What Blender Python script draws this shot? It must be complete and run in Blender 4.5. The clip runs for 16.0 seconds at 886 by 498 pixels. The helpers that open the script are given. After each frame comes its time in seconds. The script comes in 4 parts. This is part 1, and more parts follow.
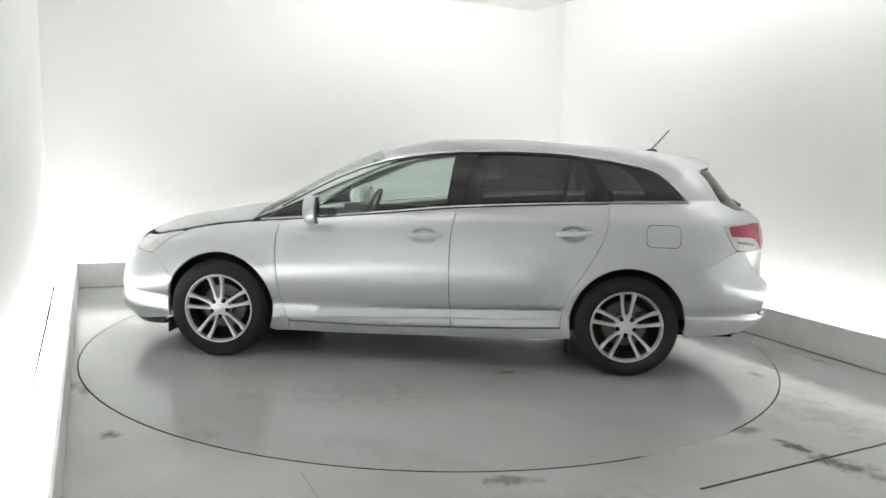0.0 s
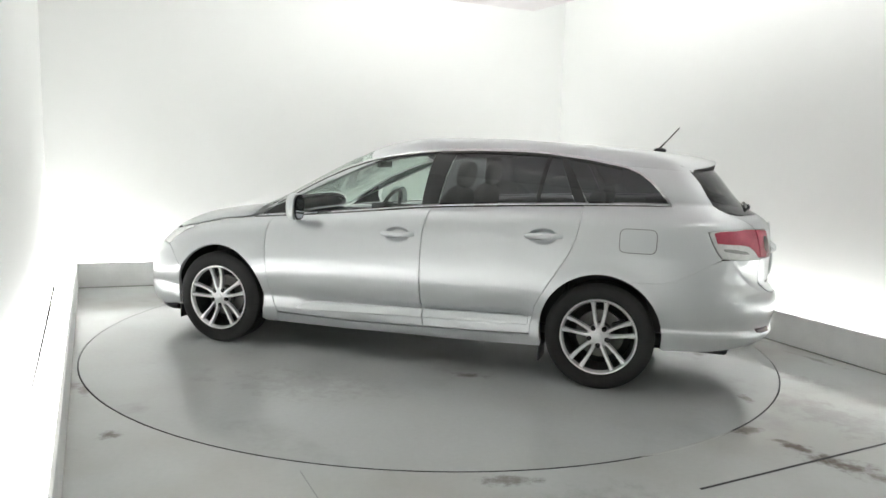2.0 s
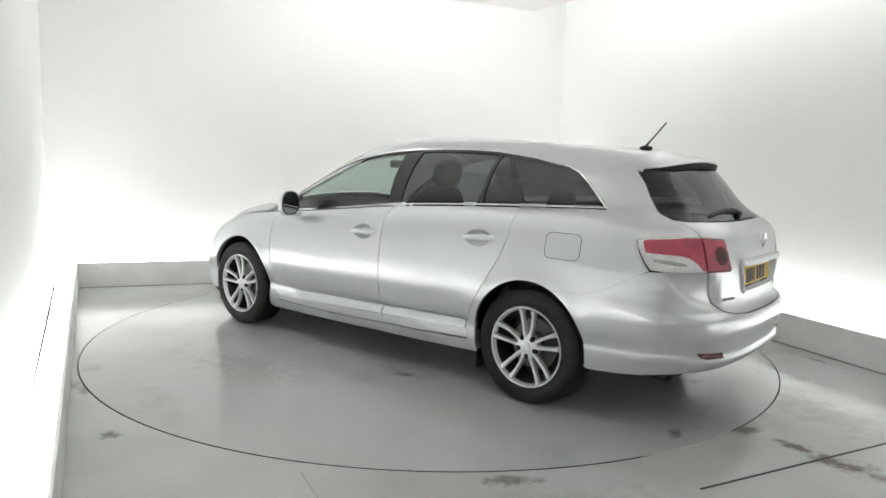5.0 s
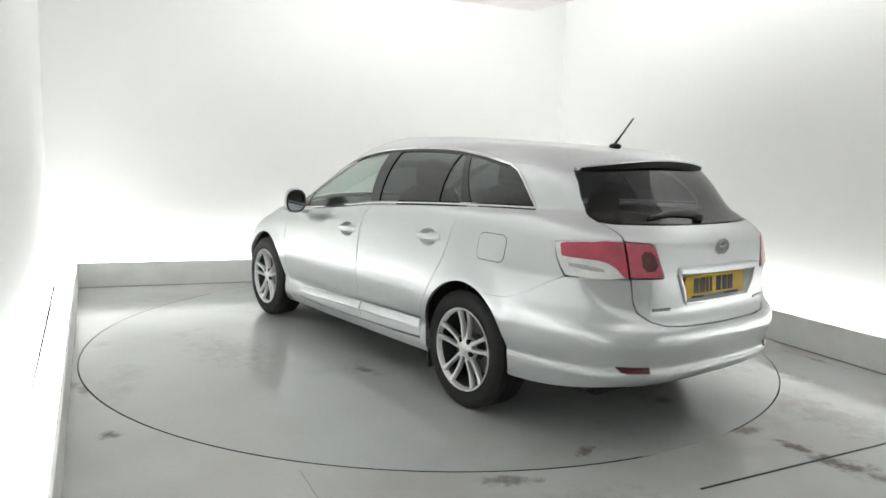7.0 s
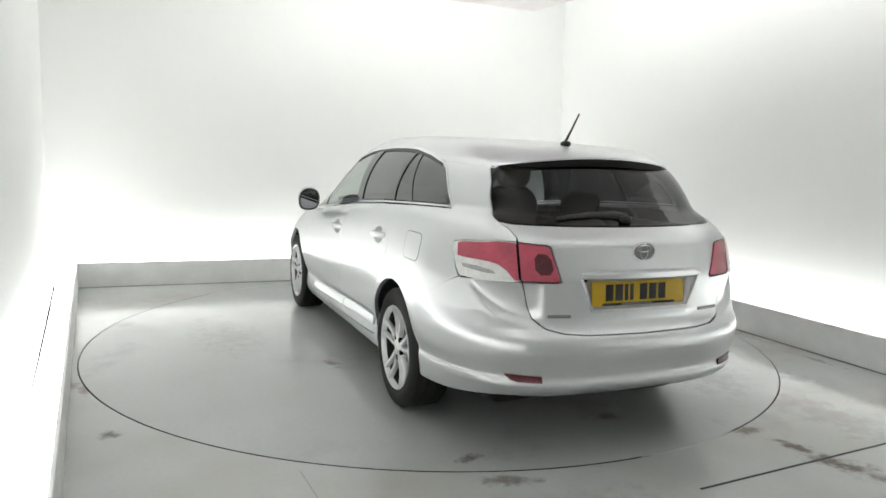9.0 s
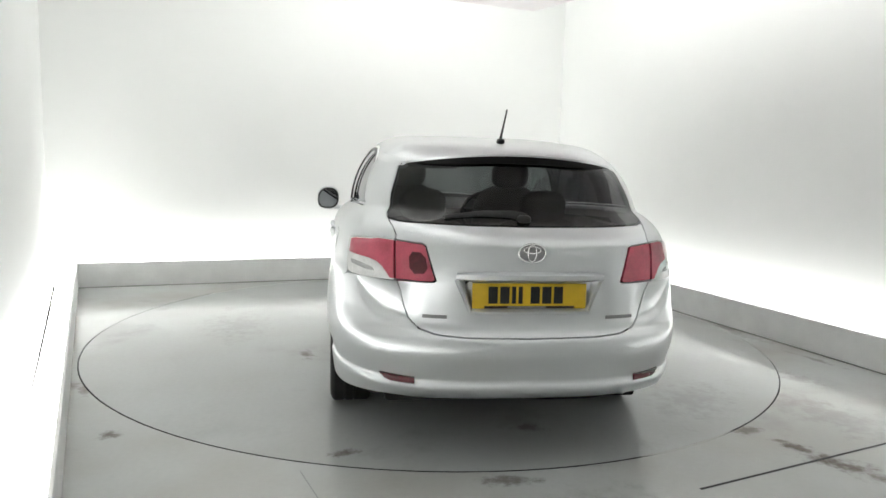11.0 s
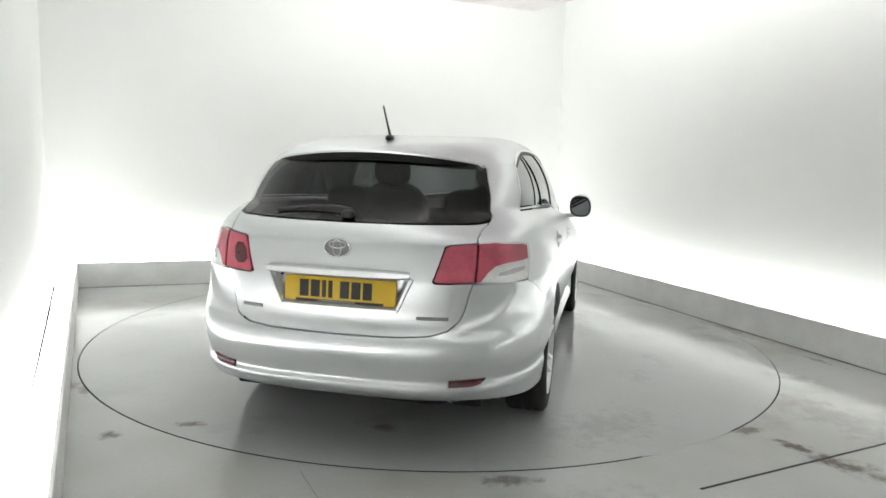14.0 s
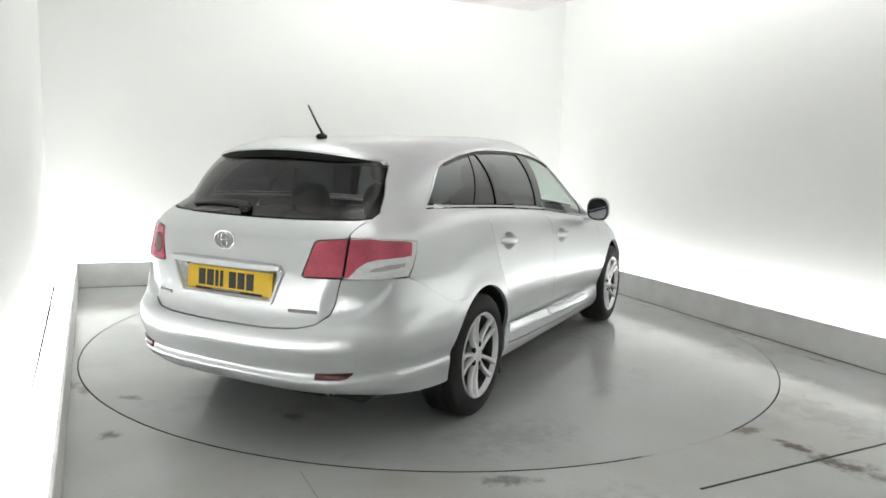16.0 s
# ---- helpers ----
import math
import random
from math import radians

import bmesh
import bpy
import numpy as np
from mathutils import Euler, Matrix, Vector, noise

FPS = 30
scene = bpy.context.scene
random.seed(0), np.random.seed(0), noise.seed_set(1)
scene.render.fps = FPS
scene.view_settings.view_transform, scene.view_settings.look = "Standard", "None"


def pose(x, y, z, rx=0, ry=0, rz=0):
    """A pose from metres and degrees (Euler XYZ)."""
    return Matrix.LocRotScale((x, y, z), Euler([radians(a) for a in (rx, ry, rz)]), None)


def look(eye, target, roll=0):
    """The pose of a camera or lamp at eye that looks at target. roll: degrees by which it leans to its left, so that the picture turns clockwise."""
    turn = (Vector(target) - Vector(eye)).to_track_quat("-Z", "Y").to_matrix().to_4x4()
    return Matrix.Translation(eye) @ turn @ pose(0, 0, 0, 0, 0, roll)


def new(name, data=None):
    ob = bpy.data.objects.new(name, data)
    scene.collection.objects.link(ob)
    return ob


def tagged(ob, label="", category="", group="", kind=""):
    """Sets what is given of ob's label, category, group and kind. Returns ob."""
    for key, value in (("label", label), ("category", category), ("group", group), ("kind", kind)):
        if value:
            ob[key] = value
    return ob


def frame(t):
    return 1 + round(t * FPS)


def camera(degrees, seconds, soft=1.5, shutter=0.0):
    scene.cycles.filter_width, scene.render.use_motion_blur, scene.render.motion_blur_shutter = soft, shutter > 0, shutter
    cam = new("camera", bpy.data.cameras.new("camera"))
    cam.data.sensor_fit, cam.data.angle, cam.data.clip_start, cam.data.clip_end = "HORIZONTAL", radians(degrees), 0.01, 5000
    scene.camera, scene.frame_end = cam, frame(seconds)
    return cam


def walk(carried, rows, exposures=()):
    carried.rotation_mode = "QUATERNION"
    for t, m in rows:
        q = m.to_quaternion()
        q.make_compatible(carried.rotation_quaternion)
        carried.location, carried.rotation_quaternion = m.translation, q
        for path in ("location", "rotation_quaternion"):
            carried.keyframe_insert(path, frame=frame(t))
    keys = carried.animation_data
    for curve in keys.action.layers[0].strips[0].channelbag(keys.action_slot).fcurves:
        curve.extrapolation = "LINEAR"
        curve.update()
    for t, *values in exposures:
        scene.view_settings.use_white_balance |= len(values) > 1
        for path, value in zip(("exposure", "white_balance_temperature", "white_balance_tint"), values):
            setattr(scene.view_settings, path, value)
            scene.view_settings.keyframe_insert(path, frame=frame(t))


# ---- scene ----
# camera: fixed on a stand in the corner of the photo booth
cam = camera(64.54, 16.0, soft=1.6)
EYE = Vector((0.0, -5.305, 1.341))
YAW, PITCH, ROLL = radians(0.70), radians(7.412), 1.713
AIM = EYE + Vector((math.sin(YAW) * math.cos(PITCH), math.cos(YAW) * math.cos(PITCH), -math.sin(PITCH)))
walk(cam, [(0.0, look(EYE, AIM, ROLL)), (16.0, look(EYE, AIM, ROLL))], exposures=[(0.0, 1.62), (16.0, 1.62)])


def heading(t):
    """Degrees by which the turntable has turned the car at t seconds."""
    return 175.2 - 7.025 * t - 0.0091 * (t - 8) ** 2


# world: the booth is closed, so only a faint sky stays outside
world = bpy.data.worlds.new("world")
scene.world = world
world.use_nodes = True
sky = world.node_tree.nodes.new("ShaderNodeTexSky")
sky.sky_type, sky.sun_disc, sky.sun_elevation = "NISHITA", False, radians(40)
world.node_tree.links.new(sky.outputs[0], world.node_tree.nodes["Background"].inputs[0])
world.node_tree.nodes["Background"].inputs[1].default_value = 0.08

LED_FLOOR, LEDGE_GLOW, LED_COVE = 2.4, 1.25, 1.8


# ---- materials ----
def mat(name, color, rough=0.5, metal=0.0, noise_amt=0.0, noise_scale=8.0, bump=0.0, bump_scale=60.0, emit=0.0,
        coat=0.0, spec=0.5, fine=0.0, fine_scale=180.0, rough_var=0.0):
    """A procedural paint: colour varied at two scales, fine relief, uneven gloss."""
    m = bpy.data.materials.new(name)
    m.use_nodes = True
    nt = m.node_tree
    b = nt.nodes["Principled BSDF"]
    c = (*color, 1.0)
    b.inputs["Base Color"].default_value = c
    b.inputs["Roughness"].default_value = rough
    b.inputs["Metallic"].default_value = metal
    b.inputs["Specular IOR Level"].default_value = spec
    b.inputs["Coat Weight"].default_value = coat
    b.inputs["Coat Roughness"].default_value = 0.04
    if emit:
        b.inputs["Emission Color"].default_value = c
        b.inputs["Emission Strength"].default_value = emit
    tc = nt.nodes.new("ShaderNodeTexCoord")
    value = None
    for amt, sc in ((noise_amt, noise_scale), (fine, fine_scale)):
        if not amt:
            continue
        n = nt.nodes.new("ShaderNodeTexNoise")
        n.inputs["Scale"].default_value, n.inputs["Detail"].default_value = sc, 6.0
        nt.links.new(tc.outputs["Object"], n.inputs["Vector"])
        r = nt.nodes.new("ShaderNodeMapRange")
        r.inputs["From Min"].default_value, r.inputs["From Max"].default_value = 0.3, 0.7
        r.inputs["To Min"].default_value, r.inputs["To Max"].default_value = 1 - amt, 1 + amt
        nt.links.new(n.outputs[0], r.inputs["Value"])
        if value is None:
            value = r.outputs[0]
        else:
            mu = nt.nodes.new("ShaderNodeMath")
            mu.operation = "MULTIPLY"
            nt.links.new(value, mu.inputs[0])
            nt.links.new(r.outputs[0], mu.inputs[1])
            value = mu.outputs[0]
        if rough_var:
            r2 = nt.nodes.new("ShaderNodeMapRange")
            r2.inputs["From Min"].default_value, r2.inputs["From Max"].default_value = 0.3, 0.7
            r2.inputs["To Min"].default_value, r2.inputs["To Max"].default_value = rough - rough_var, rough + rough_var
            nt.links.new(n.outputs[0], r2.inputs["Value"])
            nt.links.new(r2.outputs[0], b.inputs["Roughness"])
    if value is not None:
        mx = nt.nodes.new("ShaderNodeVectorMath")
        mx.operation = "SCALE"
        mx.inputs[0].default_value = color
        nt.links.new(value, mx.inputs["Scale"])
        nt.links.new(mx.outputs[0], b.inputs["Base Color"])
    if bump:
        n = nt.nodes.new("ShaderNodeTexNoise")
        n.inputs["Scale"].default_value, n.inputs["Detail"].default_value = bump_scale, 4.0
        nt.links.new(tc.outputs["Object"], n.inputs["Vector"])
        bp = nt.nodes.new("ShaderNodeBump")
        bp.inputs["Strength"].default_value, bp.inputs["Distance"].default_value = bump, 0.01
        nt.links.new(n.outputs[0], bp.inputs["Height"])
        nt.links.new(bp.outputs[0], b.inputs["Normal"])
    return m


def floor_mat(name, base, seed, film_amount, marks):
    """Grey epoxy paint: a polished film, faint wear, and marks at (x, y, size, stretch, turn, strength): dried stains
    and a painted kerb reflection.
    """
    m = mat(name, base, 0.2, noise_amt=0.02, noise_scale=0.9, bump=0.012, bump_scale=18.0, fine=0.02, fine_scale=35.0)
    nt = m.node_tree
    L = nt.links.new
    b = nt.nodes["Principled BSDF"]
    tc = [n for n in nt.nodes if n.type == "TEX_COORD"][0]
    old = b.inputs["Base Color"].links[0].from_socket

    def noise_of(scale, detail=7.0, rough=0.62):
        mp = nt.nodes.new("ShaderNodeMapping")
        mp.inputs["Location"].default_value = (seed, seed * 0.7, 0)
        L(tc.outputs["Object"], mp.inputs["Vector"])
        n = nt.nodes.new("ShaderNodeTexNoise")
        n.inputs["Scale"].default_value, n.inputs["Detail"].default_value, n.inputs["Roughness"].default_value = scale, detail, rough
        L(mp.outputs[0], n.inputs["Vector"])
        return n.outputs[0]

    def remap(sock, a0, a1, b0, b1):
        r = nt.nodes.new("ShaderNodeMapRange")
        r.interpolation_type = "SMOOTHSTEP"
        for k, v in zip(("From Min", "From Max", "To Min", "To Max"), (a0, a1, b0, b1)):
            r.inputs[k].default_value = v
        L(sock, r.inputs["Value"])
        return r.outputs[0]

    def math_of(op, a, c):
        k = nt.nodes.new("ShaderNodeMath")
        k.operation = op
        for i, v in ((0, a), (1, c)):
            if isinstance(v, float):
                k.inputs[i].default_value = v
            else:
                L(v, k.inputs[i])
        return k.outputs[0]

    wide, small = noise_of(0.7, 2.5, 0.5), noise_of(11.0, 9.0, 0.68)
    dirt = math_of("MAXIMUM", remap(wide, 0.45, 0.8, 0.0, 0.16), math_of("MULTIPLY", remap(noise_of(2.1, 6.0, 0.6), 0.48, 0.8, 0.0, 0.4), remap(wide, 0.4, 0.65, 0.0, 1.0)))
    # dried stains and the painted kerb reflection both darken through dirt
    for x, y, size, stretch, turn, much in marks:
        mp = nt.nodes.new("ShaderNodeMapping")
        mp.vector_type = "TEXTURE"
        mp.inputs["Location"].default_value = (x, y, 0)
        mp.inputs["Rotation"].default_value = (0, 0, radians(turn))
        mp.inputs["Scale"].default_value = (size * stretch, size, 1)
        L(tc.outputs["Object"], mp.inputs["Vector"])
        ln = nt.nodes.new("ShaderNodeVectorMath")
        ln.operation = "LENGTH"
        L(mp.outputs[0], ln.inputs[0])
        d = math_of("ADD", ln.outputs["Value"], math_of("MULTIPLY", small, 2.6))
        dirt = math_of("MAXIMUM", dirt, remap(d, 1.3, 2.1, much, 0.0))
    mx = nt.nodes.new("ShaderNodeMix")
    mx.data_type = "RGBA"
    L(dirt, mx.inputs["Factor"])
    film = nt.nodes.new("ShaderNodeMix")
    film.data_type = "RGBA"
    L(remap(noise_of(1.3, 2.0, 0.5), 0.2, 1.1, 0.0, film_amount), film.inputs["Factor"])
    L(old, film.inputs[6])
    film.inputs[7].default_value = (0.43, 0.4, 0.35, 1)
    L(film.outputs[2], mx.inputs[6])
    mx.inputs[7].default_value = (0.145, 0.122, 0.098, 1)
    L(mx.outputs[2], b.inputs["Base Color"])
    L(remap(noise_of(2.2, 2.0, 0.5), -0.2, 1.2, 0.05, 0.26), b.inputs["Roughness"])
    return m


WALL = mat("white_wall_paint", (0.915, 0.925, 0.91), 0.75, noise_amt=0.012, noise_scale=0.8, bump=0.02, bump_scale=90.0)
KERB = mat("white_kerb_paint", (0.875, 0.88, 0.868), 0.45, noise_amt=0.05, noise_scale=5.0, bump=0.03, fine=0.04)
CEIL = mat("ceiling_panel_paint", (0.86, 0.82, 0.835), 0.8, noise_amt=0.02, noise_scale=3.0)
FLOOR = floor_mat("grey_epoxy_floor", (0.55, 0.574, 0.568), 0.0, 1.0,
                  [(1.64, -1.86, 0.085, 2.0, 40, 0.8), (1.73, -1.99, 0.06, 1.6, -20, 0.8), (1.79, -2.08, 0.085, 1.6, -50, 1.0), (1.9, -2.26, 0.12, 2.6, -40, 1.0), (2.1, -2.45, 0.16, 2.0, -40, 0.8),
                   # long stroke at (2.72, -0.5): the kerb's dark reflection, put into the colour
                   (-2.09, -1.2, 0.05, 5.0, 116, 0.75), (-1.93, -1.5, 0.06, 4.0, 116, 0.6), (2.35, -0.95, 0.12, 3.0, -60, 0.35), (2.72, -0.5, 0.06, 6.0, -67, 0.45), (0.62, -2.75, 0.3, 2.0, 20, 0.2), (1.95, -1.25, 0.5, 2.2, -60, 0.22), (-1.515, -2.129, 0.075, 1.3, 20, 0.8),
                   (0.34, -2.5, 0.09, 2.2, 5, 0.7), (-2.05, -1.5, 0.09, 2.8, 62, 0.5), (2.2, -1.6, 0.34, 2.6, -65, 0.28), (2.5, 0.2, 0.2, 3.2, -67, 0.25)])
TABLE = floor_mat("grey_epoxy_turntable", (0.52, 0.542, 0.537), 7.3, 0.5,
                  [(-2.2, 0.69, 0.065, 1.8, 100, 0.8), (-0.58, 0.93, 0.085, 2.2, 10, 0.7), (-1.95, -0.22, 0.1, 1.8, 80, 0.6), (0.9, -0.9, 0.45, 1.6, 20, 0.2),
                   (-1.6, -1.3, 0.35, 1.7, 140, 0.22), (0.3, 1.5, 0.4, 2.0, 10, 0.2)])
JOINT = mat("floor_joint_filler", (0.27, 0.275, 0.27), 0.6)
# Unseen end wall; its grey sets how bright car and floor get
ENDWALL = mat("unseen_end_wall_grey", (0.6, 0.608, 0.604), 0.7, noise_amt=0.03, noise_scale=1.0)
SEAL = mat("dirty_sealant", (0.13, 0.125, 0.115), 0.8, noise_amt=0.35, noise_scale=14.0)
GAP = mat("dark_gap", (0.02, 0.02, 0.02), 0.8)
LED = mat("led_diffuser", (1.0, 1.0, 0.985), 0.5, emit=LED_FLOOR)
# white kerb top: its brightness is put in as emission
KERB_TOP = mat("glowing_kerb_top", (1.0, 1.0, 0.985), 0.5, emit=LEDGE_GLOW)
LED2 = mat("led_cove", (1.0, 0.995, 0.985), 0.5, emit=LED_COVE)


# ---- geometry helpers ----
def mesh(name, bm, material=None, smooth=True):
    me = bpy.data.meshes.new(name)
    bm.to_mesh(me)
    bm.free()
    if material is not None:
        me.materials.append(material)
    if smooth:
        me.polygons.foreach_set("use_smooth", [True] * len(me.polygons))
        me.set_sharp_from_angle(angle=radians(38))
    return me


def part(name, bm, material, parent, label=""):
    """Links a bmesh as one mesh object under a thing or a part."""
    ob = new(name, mesh(name, bm, material))
    ob.parent = parent
    if label:
        tagged(ob, label)
    return ob


def box(x0, x1, y0, y1, z0, z1, bevel=0.0, seg=2):
    bm = bmesh.new()
    bmesh.ops.create_cube(bm, size=1.0)
    for v in bm.verts:
        v.co = Vector((x0 + (v.co.x + 0.5) * (x1 - x0), y0 + (v.co.y + 0.5) * (y1 - y0), z0 + (v.co.z + 0.5) * (z1 - z0)))
    if bevel:
        bmesh.ops.bevel(bm, geom=bm.edges[:], offset=bevel, segments=seg, profile=0.5, affect="EDGES")
    return bm


def prism(pts, z0, z1, bevel=0.0):
    """An upright solid over a plan outline (counter-clockwise)."""
    bm = bmesh.new()
    f = bm.faces.new([bm.verts.new((x, y, z0)) for x, y in pts])
    up = bmesh.ops.extrude_face_region(bm, geom=[f])["geom"]
    for v in up:
        if isinstance(v, bmesh.types.BMVert):
            v.co.z = z1
    bmesh.ops.recalc_face_normals(bm, faces=bm.faces[:])
    if bevel:
        bmesh.ops.bevel(bm, geom=bm.edges[:], offset=bevel, segments=2, profile=0.5, affect="EDGES")
    return bm


# ---- booth: plan from the kerb's inner corners ----
V2 = lambda x, y: Vector((x, y))
N_BACK, N_LEFT, N_RIGHT = V2(-0.354, 0.935), V2(-0.8986, -0.4388), V2(0.9234, 0.384)


def meet(n1, d1, n2, d2):
    """The plan point that lies d1 along n1 and d2 along n2."""
    det = n1.x * n2.y - n1.y * n2.x
    return V2((d1 * n2.y - d2 * n1.y) / det, (n1.x * d2 - n2.x * d1) / det)


D_BACK, D_LEFT, D_RIGHT = 2.452, 2.467, 2.468
N_FRONT, D_FRONT = V2(0.354, -0.935), 5.9


def ring(off, front=None):
    """Corners of the booth, off metres outside the kerb's inner face: back-left, back-right, front-right, front-left."""
    f = D_FRONT if front is None else front
    return [meet(N_BACK, D_BACK + off, N_LEFT, D_LEFT + off), meet(N_BACK, D_BACK + off, N_RIGHT, D_RIGHT + off),
            meet(N_FRONT, f, N_RIGHT, D_RIGHT + off), meet(N_FRONT, f, N_LEFT, D_LEFT + off)]


def strip(i, j, o0, o1, front=None):
    """Plan outline of a strip along one side of the booth between two offsets."""
    a, b = ring(o0, front), ring(o1, front)
    return [a[i], a[j], b[j], b[i]]


R_TABLE = 2.434
WALL_OFF, WALL_T, H_CEIL, KERB_H, KERB_W = 0.25, 0.15, 3.35, 0.238, 0.13


def structure(name, bm, material, label, category):
    return tagged(new(name, mesh(name, bm, material, smooth=False)), label, category, kind="structure")


def build_booth():
    sides = (("wall_back", 0, 1), ("wall_right", 1, 2), ("wall_front", 2, 3), ("wall_left", 3, 0))
    for name, i, j in sides:
        if name == "wall_front":
            a = ring(WALL_OFF)
            n = N_FRONT * WALL_T
            pts = [a[2], a[3], a[3] + n, a[2] + n]
        else:
            pts = strip(i, j, WALL_OFF, WALL_OFF + WALL_T)
        # added out of view to close the booth and tune the car's reflections
        if name == "wall_front":
            structure(name, prism([(q.x, q.y) for q in pts], -0.05, H_CEIL), ENDWALL, "plain pale grey end wall added out of view, its grey set by the car's reflections", "wall")
        else:
            structure(name, prism([(q.x, q.y) for q in pts], -0.05, H_CEIL), WALL, "plain white painted wall of the photo booth", "wall")
    # floor with a round hole for the turntable
    bm = bmesh.new()
    n = 160
    outer = [q for q in ring(WALL_OFF - 0.002)]
    inner = [bm.verts.new(((R_TABLE + 0.0055) * math.cos(2 * math.pi * k / n), (R_TABLE + 0.0055) * math.sin(2 * math.pi * k / n), 0)) for k in range(n)]
    low = [bm.verts.new((v.co.x, v.co.y, -0.06)) for v in inner]
    rim = []
    for v in inner:
        d = V2(v.co.x, v.co.y).normalized()
        best = 99.0
        for a in range(4):
            p, q = outer[a], outer[(a + 1) % 4]
            e = q - p
            det = d.x * -e.y + e.x * d.y
            if abs(det) > 1e-9:
                t = (p.x * -e.y + e.x * p.y) / det
                s = (d.x * p.y - d.y * p.x) / det
                if t > 0 and -1e-6 <= s <= 1 + 1e-6:
                    best = min(best, t)
        rim.append(bm.verts.new((d.x * best, d.y * best, 0)))
    for k in range(n):
        k2 = (k + 1) % n
        bm.faces.new([inner[k], inner[k2], rim[k2], rim[k]][::-1])
        bm.faces.new([inner[k2], inner[k], low[k], low[k2]][::-1])
    for c in outer:
        best = min(range(n), key=lambda k: (abs(math.remainder(math.atan2(c.y, c.x) - 2 * math.pi * (k + 0.5) / n, 2 * math.pi))))
        k2 = (best + 1) % n
        bm.faces.new([rim[best], rim[k2], bm.verts.new((c.x, c.y, 0))][::-1])
    bmesh.ops.recalc_face_normals(bm, faces=bm.faces[:])
    structure("floor", bm, FLOOR, "glossy grey painted concrete floor with scuffs and stains", "floor")
    for name, p, q, w in (("floor_joint", V2(-0.545, -2.46), V2(0.9, -5.4), 0.002), ("floor_joint", V2(1.14, -2.537), V2(2.63, -1.82), 0.006)):
        d = (q - p).normalized()
        nrm = V2(-d.y, d.x) * w
        structure(name, prism([(v.x, v.y) for v in (p - nrm, q - nrm, q + nrm, p + nrm)], 0.0, 0.0012), JOINT if w < 0.004 else GAP, "thin joint in the floor", "joint")
    pit = bmesh.new()
    bmesh.ops.create_circle(pit, cap_ends=True, radius=R_TABLE + 0.3, segments=96, matrix=Matrix.Translation((0, 0, -0.06)))
    structure("turntable_pit", pit, GAP, "dark pit under the turntable", "pit")
    # floor-coloured strips added to hide the turntable's dark gap along parts of the rim
    for a0, a1 in ((-66.3, -50.5), (-13.0, 150.0)):
        bm, last = bmesh.new(), None
        n = int((a1 - a0) / 2) + 2
        for k in range(n + 1):
            a = radians(a0 + (a1 - a0) * k / n)
            w = 0.009 * min(1.0, (n - k) / 4 + 0.15, k / 3 + 0.15)
            row = [bm.verts.new(((R_TABLE + 0.001 + o) * math.cos(a), (R_TABLE + 0.001 + o) * math.sin(a), z)) for o, z in ((-w, 0.0004), (-w * 0.6, 0.0022), (w * 0.6, 0.0022), (w, 0.0004))]
            if last:
                for i in range(3):
                    bm.faces.new((last[i], last[i + 1], row[i + 1], row[i]))
            last = row
        bmesh.ops.recalc_face_normals(bm, faces=bm.faces[:])
        structure("gap_cover", bm, FLOOR, "floor-coloured strip added over the gap round the turntable", "joint")
    # kerbs with light troughs behind them
    for name, i, j in (("kerb_back", 0, 1), ("kerb_right", 1, 2), ("kerb_left", 3, 0)):
        pts = strip(i, j, 0.0, 0.018 if name == "kerb_left" else 0.03)
        structure(name, prism([(q.x, q.y) for q in pts], 0.0, KERB_H, 0.004), KERB, "low white painted kerb hiding a strip of light", "kerb")
        if name != "kerb_left":
            pts = strip(i, j, -0.006, 0.002)
            structure(name + "_seal", prism([(q.x, q.y) for q in pts], 0.0, 0.005), SEAL, "thin dirty joint along the foot of the kerb", "joint")
        o = 0.137 if name == "kerb_left" else 0.04
        z = KERB_H - 0.002 if name == "kerb_left" else 0.15
        if name == "kerb_left":
            # left kerb's top glows by itself to look bright and lift the floor
            pts = strip(i, j, 0.019, KERB_W)
            structure("kerb_top_glow", prism([(q.x, q.y) for q in pts], z - 0.03, z), KERB_TOP, "white top of the kerb with its brightness put in as glow", "light")
        pts = strip(i, j, o, WALL_OFF - 0.004)
        structure(name.replace("kerb", "floor_light"), prism([(q.x, q.y) for q in pts], z - 0.03, z), LED,
                  "glowing white diffuser strip in the trough behind the kerb", "light")
    pts = [meet(N_BACK, b, N_LEFT, D_LEFT + o) for b, o in ((1.3, 0.14), (-0.9, 0.131), (-1.95, 0.1305), (-1.95, 0.1325), (-0.9, 0.139), (1.3, 0.156))]
    structure("kerb_gap", prism([(q.x, q.y) for q in pts], KERB_H - 0.02, KERB_H + 0.001), GAP, "thin dark gap behind the kerb's top", "gap")
    # ceiling and the hung panel with light round its edge
    a = ring(WALL_OFF + WALL_T)
    structure("ceiling", prism([(q.x, q.y) for q in a], H_CEIL, H_CEIL + 0.1), WALL, "white ceiling above the hung panel", "ceiling")
    z = 2.85
    p = [V2(0.945, 2.1), V2(-1.44, 1.08), V2(-1.44 + 0.42 * 4.8, 1.08 - 0.9 * 4.8), V2(0.945 + 0.5 * 4.6, 2.1 - 0.866 * 4.6)]
    structure("ceiling_panel", prism([(q.x, q.y) for q in p], z, z + 0.08, 0.004), CEIL, "pale hung ceiling panel with light glowing round its edge", "ceiling")
    mid = (p[0] + p[1] + p[2] + p[3]) / 4
    for i in range(4):
        q0, q1 = p[i], p[(i + 1) % 4]
